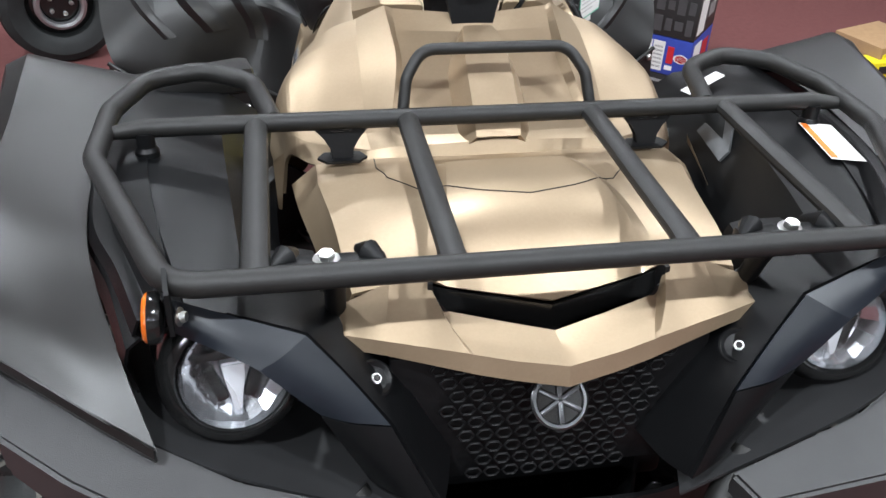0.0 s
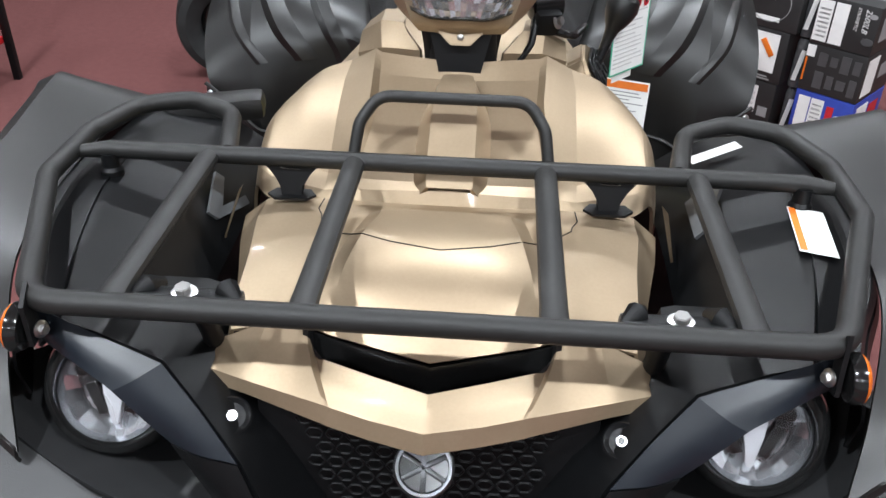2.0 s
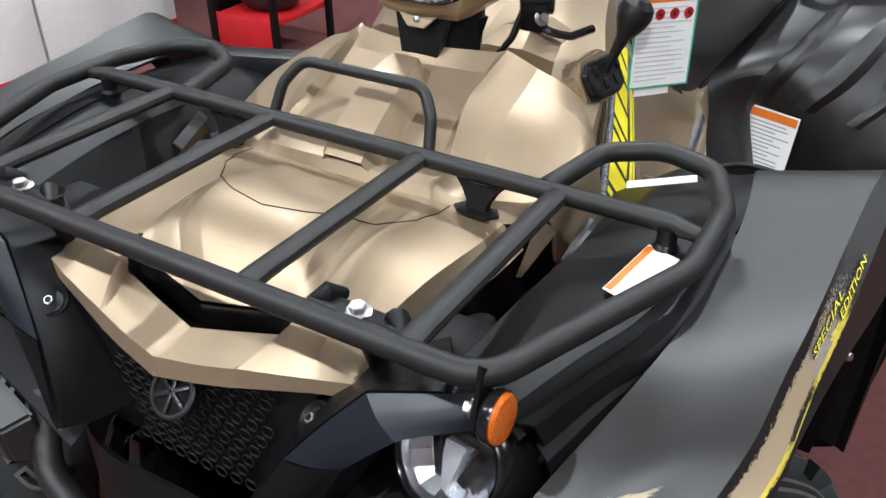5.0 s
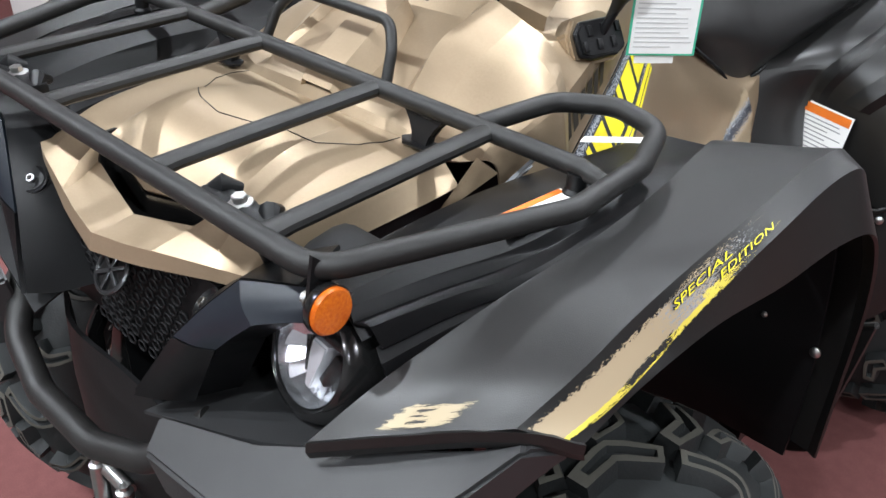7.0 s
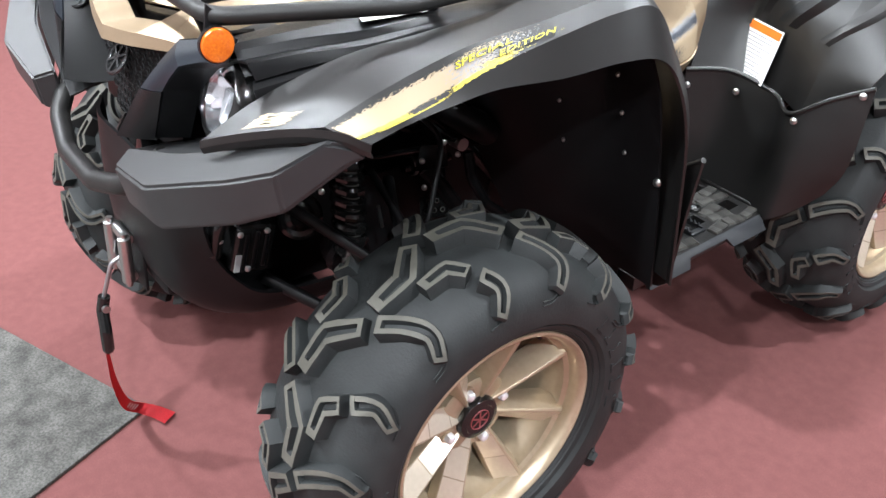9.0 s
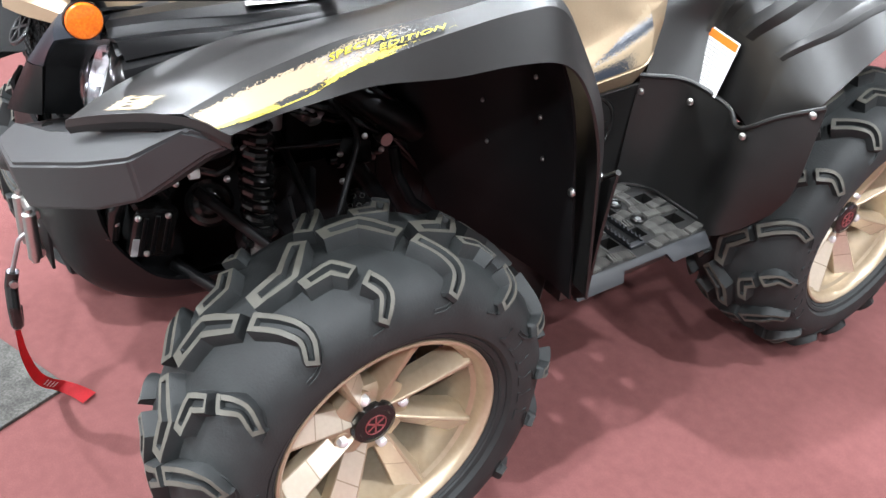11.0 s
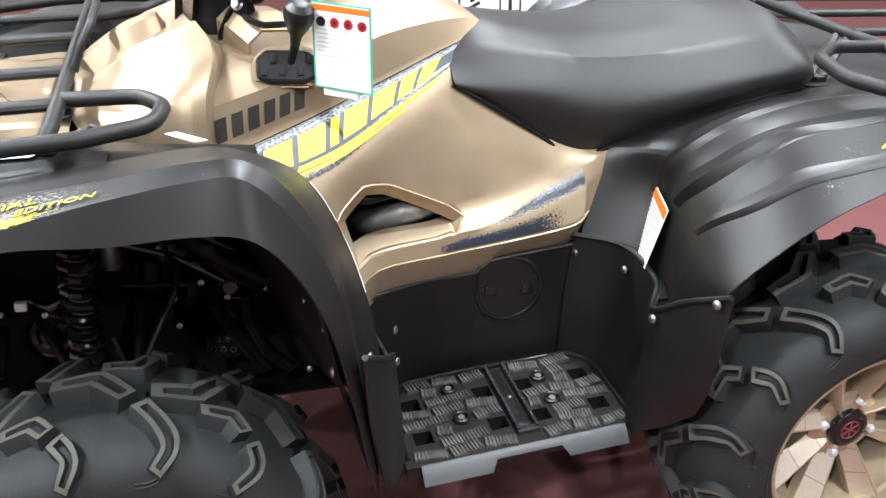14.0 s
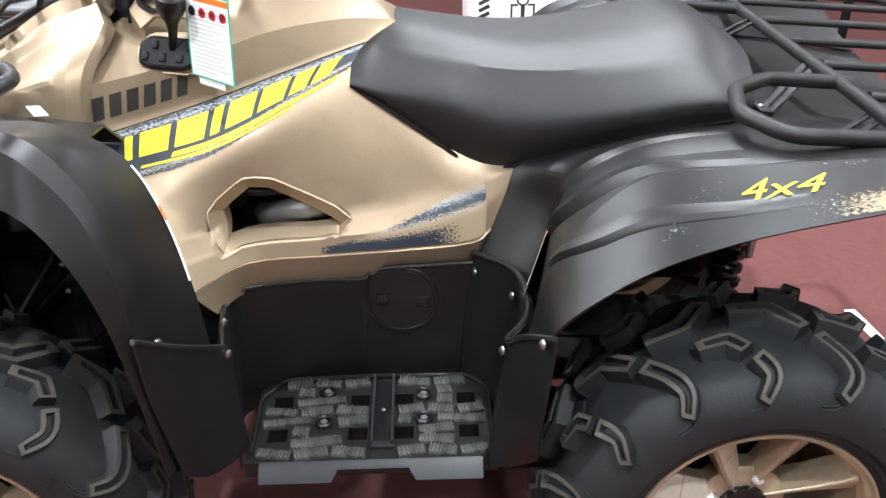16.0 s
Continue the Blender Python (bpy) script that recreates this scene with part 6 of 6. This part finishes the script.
# hang tag on the gear lever
tag = label_sheet("hang_tag", ((.208, .352, 1.035), (.268, .430, 1.035), (.210, .356, .905)), atv, "white hang tag with a green edge", 0.10, "top", 16, GREEN_INK)
label_sheet("hang_tag", ((.2155, .367, .915), (.2495, .413, .915), (.2165, .369, .893)), tag, "small white card behind the tag", 0)
a, b, c = Vector((.208, .352, 1.035)), Vector((.268, .430, 1.035)), Vector((.210, .356, .905))
n = (c - a).cross(b - a).normalized()
for k in range(4):
    m = facing(a + (b - a) * (.16 + .23 * k) + (c - a) * .22 + n * .0022, n)
    part("pictogram", lathe([(.0075, 0), (.0075, .0004), (.0055, .0004), (.0055, 0)], m, 20), INK if k == 0 else RED_INK, tag, "round pictogram")
    part("pictogram_figure", block((0, 0, .0002), (.0040, .0036, .0004), 0), INK, tag).matrix_local = m

# rear rack
rr = part("rear_rack", tube(rounded([(.255, 1.385, .955), (.262, 1.25, .958), (.33, 1.175, .958), (.43, 1.15, .955), (.505, 1.19, .952), (.50, 1.40, .952), (.47, 1.80, .952),
                                     (-.47, 1.80, .952), (-.50, 1.40, .952), (-.505, 1.19, .952), (-.43, 1.15, .955), (-.33, 1.175, .958), (-.262, 1.25, .958), (-.255, 1.385, .955)], 0.05, n=8), 0.0115, sides=16), POWDER, atv, "satin black tubular steel rear rack")
part("front_rail", tube([(-.49, 1.39, .955), (.49, 1.36, .955)], .011, sides=14), POWDER, rr)
for x in (-.33, -.16, 0.0, .16, .33):
    part("crossbar", tube([(x, 1.38, .957), (x, 1.80, .954)], .010, flat=0.8), POWDER, rr)
for s in (1, -1):
    for x0, y0, x1, y1 in ((.150, 1.370, .200, 1.285), (.395, 1.372, .372, 1.300)):
        for dx in (-.014, .014):
            part("rack_leg", tube([(s * (x0 + dx), y0, .955), (s * (x0 * .6 + x1 * .4 + dx), y0 * .6 + y1 * .4, .925), (s * (x1 + dx), y1, .880)], .0075, sides=8, flat=0.5), POWDER, rr, "flat black rack leg")
        part("leg_foot", block((s * x1, y1 - .004, .888), (.050, .022, .010), .003), POWDER, rr)
        rivet(rr, (s * x1, y1 - .006, .893), (0, 0, 1), .006)

# winch
winch = part("winch", block((0, -.25, .40), (.20, .10, .11), 0.02), DARK, atv, "black winch with a steel roller fairlead")
for x in (-.060, .006):
    part("roller", lathe([(.006, -.052), (.006, -.045), (.011, -.043), (.011, .043), (.006, .045), (.006, .052)], pose(x, -.330, .385), 18), STEEL, winch, "bright steel fairlead roller")
for z in (.345, .42):
    part("roller", lathe([(.010, -.03), (.010, .03)], facing((-.027, -.322, z), (1, 0, 0)), 18), STEEL, winch)
part("fairlead_plate", block((-.027, -.308, .383), (.12, .006, .11), 0.003), DARK, winch)
part("cable", tube(rounded([(-.03, -.30, .385), (-.035, -.345, .36), (-.046, -.362, .29)], .02), .004), SILVER, winch, "grey winch cable")
part("hook", tube(rounded([(-.046, -.362, .29), (-.048, -.368, .262), (-.030, -.372, .225), (-.040, -.370, .178), (-.058, -.366, .170), (-.066, -.364, .200)], .015), .011, sides=10), GLOSS, winch, "black winch hook")
part("hook_pin", lathe([(.007, -.016), (.007, .016)], facing((-.047, -.365, .270), (1, 0, 0)), 14), STEEL, winch)
part("hook_latch", block((-.062, -.365, .235), (.008, .012, .05), .003, (0, 12, 0)), STRAP, winch, "red hook latch")
STRAP_PATH = spline([STANCE.inverted() @ Vector(q) for q in ((-.052, -.430, .34), (-.055, -.432, .27), (-.062, -.432, .20), (-.090, -.420, .12), (-.132, -.400, .055), (-.150, -.375, .020), (-.125, -.35, .012), (-.095, -.333, .009))], 8)
bm = bmesh.new()
wide = np.linspace(0, 1, len(STRAP_PATH))
edge_a = [bm.verts.new(p + np.array([-.010, .004, 0]) + np.array([0, .012 * t, 0])) for p, t in zip(STRAP_PATH, wide)]
edge_b = [bm.verts.new(p + np.array([.010, -.004, 0]) + np.array([0, -.012 * t, 0])) for p, t in zip(STRAP_PATH, wide)]
for i in range(len(edge_a) - 1):
    bm.faces.new((edge_a[i], edge_b[i], edge_b[i + 1], edge_a[i + 1]))
bmesh.ops.solidify(bm, geom=bm.faces[:], thickness=0.002)
strap = part("strap", bm, STRAP, winch, "red webbing pull strap")
for at in (30, 32, 34, 36):
    p, q = STRAP_PATH[at], STRAP_PATH[at + 1]
    t = at / (len(STRAP_PATH) - 1)
    across = Vector((.020, -.008 - .024 * t, 0))
    up = across.cross(Vector(q) - Vector(p)).normalized() * .0022
    marks = bmesh.new()
    for side_ in (1, -1):
        marks.faces.new([marks.verts.new(Vector(p).lerp(Vector(q), f) + across * g + up * side_) for f, g in ((.0, -.28), (.7, -.28), (.7, .28), (.0, .28))])
    part("print_bar", marks, WHITE, strap, "white printed bar")

# ---- things further off ----
def parked_wheel(place, turn):
    """A wheel of the next machine, its axle along local x."""
    base = thing("parked_wheel", "small dark wheel with a grey ring on the carpet", "wheel", place)
    base.rotation_euler = (0, 0, radians(turn))
    axle = Matrix(((0, 0, 1, 0), (1, 0, 0, 0), (0, 1, 0, .30), (0, 0, 0, 1)))
    part("tyre", lathe([(.170, -.08), (.19, -.10), (.25, -.115), (.288, -.10), (.300, -.06), (.300, .06), (.288, .10), (.25, .115), (.19, .10), (.170, .08), (.165, 0)], axle, 56, caps=False), RUBBER, base, "worn dark tyre")
    part("ring", lathe([(.095, .05), (.100, .075), (.115, .080), (.128, .075), (.130, .05)], axle, 48, caps=False), SILVER, base, "grey metal ring")
    part("disc", lathe([(.172, -.06), (.172, .02), (.14, .03), (.09, .04), (0, .045)], axle, 40, caps=False), GLOSS, base, "gloss black wheel disc")
    for k in range(5):
        a = 2 * math.pi * k / 5
        part("nut", lathe([(.012, 0), (.012, .014), (.006, .018), (0, .018)], axle @ Matrix.Translation((.055 * math.cos(a), .055 * math.sin(a), .044)), 6), STEEL, base, "bright wheel nut")
    return base


def carton(place, size, turn, mat, label, patches, group="", name="carton"):
    """A closed box with printed panels on its front and side; patches: (face, u, v, width, height, material)."""
    box = thing(name, label, "box", place, group)
    box.rotation_euler = (0, 0, radians(turn))
    part("body", block((0, 0, size[2] / 2), size, 0.003), mat, box)
    for face_, u, v, w, h, pm in patches:
        if face_ == "front":
            part("print", block((u * size[0], -size[1] / 2 - .0008, v * size[2]), (w * size[0], .0016, h * size[2]), 0), pm, box)
        elif face_ == "side":
            part("print", block((size[0] / 2 + .0008, u * size[1], v * size[2]), (.0016, w * size[1], h * size[2]), 0), pm, box)
        else:
            part("print", block((u * size[0], v * size[1], size[2] + .0008), (w * size[0], h * size[1], .0016), 0), pm, box)
    return box


def display_stack():
    """Boxed goods in two columns, standing askew on the carpet."""
    turn = -40.5
    right, back = Vector((math.cos(radians(turn)), math.sin(radians(turn)), 0)), Vector((-math.sin(radians(turn)), math.cos(radians(turn)), 0))
    corner = Vector((1.37, 2.17, 0))
    place = lambda u, d, z: tuple(corner - right * u + back * d + Vector((0, 0, z)))
    label = "black printed retail box in a stacked display"
    lines = lambda u, w, n, pm: [("front", u, .18 + .66 * k / n, w, .28 / n, pm) for k in range(n)]
    grey = material("box_grey_print", (0.07, 0.07, 0.072), 0.35)
    rng = random.Random(5)
    made = []
    def put(u, z, size, mat, patches, text=label):
        box = carton(place(u, size[1] / 2, z), size, turn, mat, text, patches, "stacked retail boxes", "retail_box")
        made.append((box, size))
        return box
    def oval(box, size, u, v, r, pm, name="oval"):
        m = Matrix(((1, 0, 0, u * size[0]), (0, 0, -1, -size[1] / 2 - .002), (0, .62, 0, v * size[2]), (0, 0, 0, 1)))
        part(name, lathe([(r, -.001), (r, .001), (0, .001)], m, 28), pm, box, "pale oval emblem shape")
    # near column
    put(.115, 0, (.23, .28, .058), INK, [("front", 0, .5, .8, .2, GREY_INK)])
    s_ = (.225, .28, .155)
    bx = put(.1125, .06, s_, BLUE_INK, [("front", -.33, .48, .20, .80, WHITE), ("front", -.10, .48, .22, .80, WHITE), ("front", .13, .55, .12, .46, RED_INK), ("front", .13, .2, .14, .12, WHITE), ("side", -.2, .55, .36, .6, WHITE), ("side", .2, .5, .3, .5, RED_INK), ("side", .0, .12, .9, .14, INK)] + lines(-.10, .16, 6, GREY_INK), "blue and white printed retail box in a stacked display")
    oval(bx, s_, .33, .5, .030, WHITE), oval(bx, s_, .33, .5, .024, RED_INK)
    s_ = (.225, .28, .180)
    put(.1125, .218, s_, INK, [("front", -.20 + .19 * k, .28 + .44 * r, .15 - .03 * (k % 2), .36 - .08 * ((k + r) % 3), grey) for k in range(4) for r in range(2)] + [("front", -.47, .45, .03, .5, ORANGE), ("front", -.42, .85, .14, .24, WHITE), ("side", -.25, .5, .34, .8, WHITE), ("side", .2, .5, .3, .3, GREY_INK)])
    s_ = (.225, .28, .175)
    bx = put(.1125, .40, s_, INK, [("front", -.36, .5, .24, .86, WHITE), ("front", -.10, .5, .22, .86, WHITE), ("side", 0, .5, .7, .5, GREY_INK), ("top", 0, 0, .7, .3, GREY_INK)] + lines(-.36, .18, 7, GREY_INK))
    for word, size_, u in (("2500LB", .030, .27), ("SYNTHETIC", .017, .14)):
        flat = write(word, size_, lambda x, y: Vector((u * s_[0] + y, -s_[1] / 2 - .002, .93 * s_[2] - x * .92)))
        part("lettering", flat, WHITE, bx, "white lettering " + word)
    oval(bx, s_, .40, .80, .014, GREY_INK), oval(bx, s_, .40, .28, .022, grey)
    # far column
    s_ = (.20, .26, .20)
    put(.405, 0, s_, INK, [("front", -.1, .62, .5, .55, WHITE), ("front", .32, .4, .2, .2, GREY_INK)] + lines(-.1, .4, 6, GREY_INK))
    s_ = (.21, .26, .205)
    bx = put(.405, .203, s_, INK, [("front", -.05, .56, .78, .74, WHITE), ("front", .0, .10, .5, .03, GREY_INK), ("front", .05, .05, .5, .03, GREY_INK)])
    part("print", block((.03, -s_[1] / 2 - .003, .135), (.022, .003, .075), .001, (0, -38, 0)), ORANGE, bx, "orange printed strap")
    s_ = (.24, .26, .185)
    bx = put(.40, .41, s_, INK, [("front", -.02, .20, .42, .09, WHITE), ("top", -.2, 0, .4, .5, GREY_INK), ("top", .3, .1, .2, .3, WHITE)])
    part("ring", tube([(.078 * math.cos(a), -s_[1] / 2 - .001, .095 + .070 * math.sin(a)) for a in np.linspace(0, 2 * math.pi, 40, endpoint=False)], .0016, True, 6), GREY_INK, bx)
    oval(bx, s_, 0, .72, .040, WHITE), oval(bx, s_, 0, .72, .034, GREY_INK)
    part("print", block((0, -s_[1] / 2 - .004, .133), (.040, .001, .018), 0), WHITE, bx)
    for z, r in ((0, .024), (.20, .027), (.40, .026)):
        spool = thing("cable_spool", "grey shrink-wrapped cable spool standing between the boxes", "spool", place(.262, .06, z), "cable spools")
        part("body", lathe([(0, 0), (r, 0), (r * 1.02, .02), (r * .96, .05), (r, .10), (r * .97, .15), (r, .17), (r * .7, .19), (0, .19)], Matrix.Identity(4), 20), material("shrink_wrap", (0.09, 0.09, 0.095), 0.25, 0.0, (0.04, 0.04, 0.042), 60, 0.9, 0.3, 120), spool)
        part("tag", block((-.012, -r - .001, .09), (.018, .002, .12), 0, (0, 8, 0)), WHITE, spool)


display_stack()
parked_wheel((-1.13, 2.76, 0), -72).scale = (.78, .78, .78)
carton((2.42, 2.45, 0), (.3, .25, .12), 20, CARDBOARD, "open brown cardboard box", [("front", 0, .5, .9, .5, YELLOW)], "", "cardboard_box")
carton((2.35, 2.30, 0), (.16, .10, .07), 5, YELLOW, "small yellow retail box", [("front", 0, .5, .6, .5, INK)], "", "retail_box")
for cy, wide, dy in ((1.28, .55, 0.0), (1.96, .78, -.11)):
    big = carton((-3.25, cy, 0), (.70, wide, .95), 0, WHITE, "large white product carton with a black outline drawing", [("side", 0, .02, 1, .04, RED)], "white product cartons", "carton")
    for y_, z_, w, h in ((-.04, .40, .03, .010), (.04, .40, .03, .010), (-.058, .35, .010, .11), (.058, .35, .010, .11), (-.035, .30, .045, .010), (.035, .30, .045, .010)):
        part("outline", block((.351, dy + y_, z_), (.003, w, h), 0.001), INK, big)
    part("outline", block((.351, dy, .345), (.003, .020, .10), 0.004), INK, big)
    part("outline", tube([(.351, dy + .028 * math.cos(a), .425 + .026 * math.sin(a)) for a in np.linspace(0, 2 * math.pi, 16, endpoint=False)], .005, True, 6), INK, big)
    for k in range(3):
        part("print", block((.351, dy - .20, .42 - .035 * k), (.002, .06, .018), 0, (25, 0, 0)), INK, big)
stand = thing("display_stand", "black steel display stand with a red tray", "display stand", (-2.24, 2.36, 0))
part("tray", block((0, 0, .18), (.34, .40, .03), .008), RED, stand, "red plastic tray")
part("tray_front", block((0, -.20, .12), (.34, .012, .16), .004), RED, stand)
for sx in (-1, 1):
    for sy in (-1, 1):
        part("post", block((sx * .185, sy * .20, .5), (.03, .03, 1.0), .004), DARK, stand)
part("back_panel", block((-.21, 0, .5), (.012, .42, 1.0), .003), DARK, stand)
bag = thing("gear_bag", "soft black gear bag on the red tray", "bag", (-2.24, 2.36, .195))
bm = bmesh.new()
bmesh.ops.create_icosphere(bm, subdivisions=4, radius=1.0)
for v in bm.verts:
    v.co = Vector((v.co.x * .17, v.co.y * .15, max(v.co.z, -.8) * .12 + .096)) * (1 + .10 * noise.noise(v.co * 2.3) + .04 * noise.noise(v.co * 7))
part("body", bm, VINYL, bag)
part("handle", tube(rounded([(-.08, 0, .20), (-.05, 0, .27), (.05, 0, .27), (.08, 0, .20)], .03), .008), DARK, bag)
tagged(part("price_card", block((-.47, 2.01, .003), (.16, .035, .002), 0.0005, (0, 0, 5)), WHITE, None), "narrow white paper card on the carpet", "card")
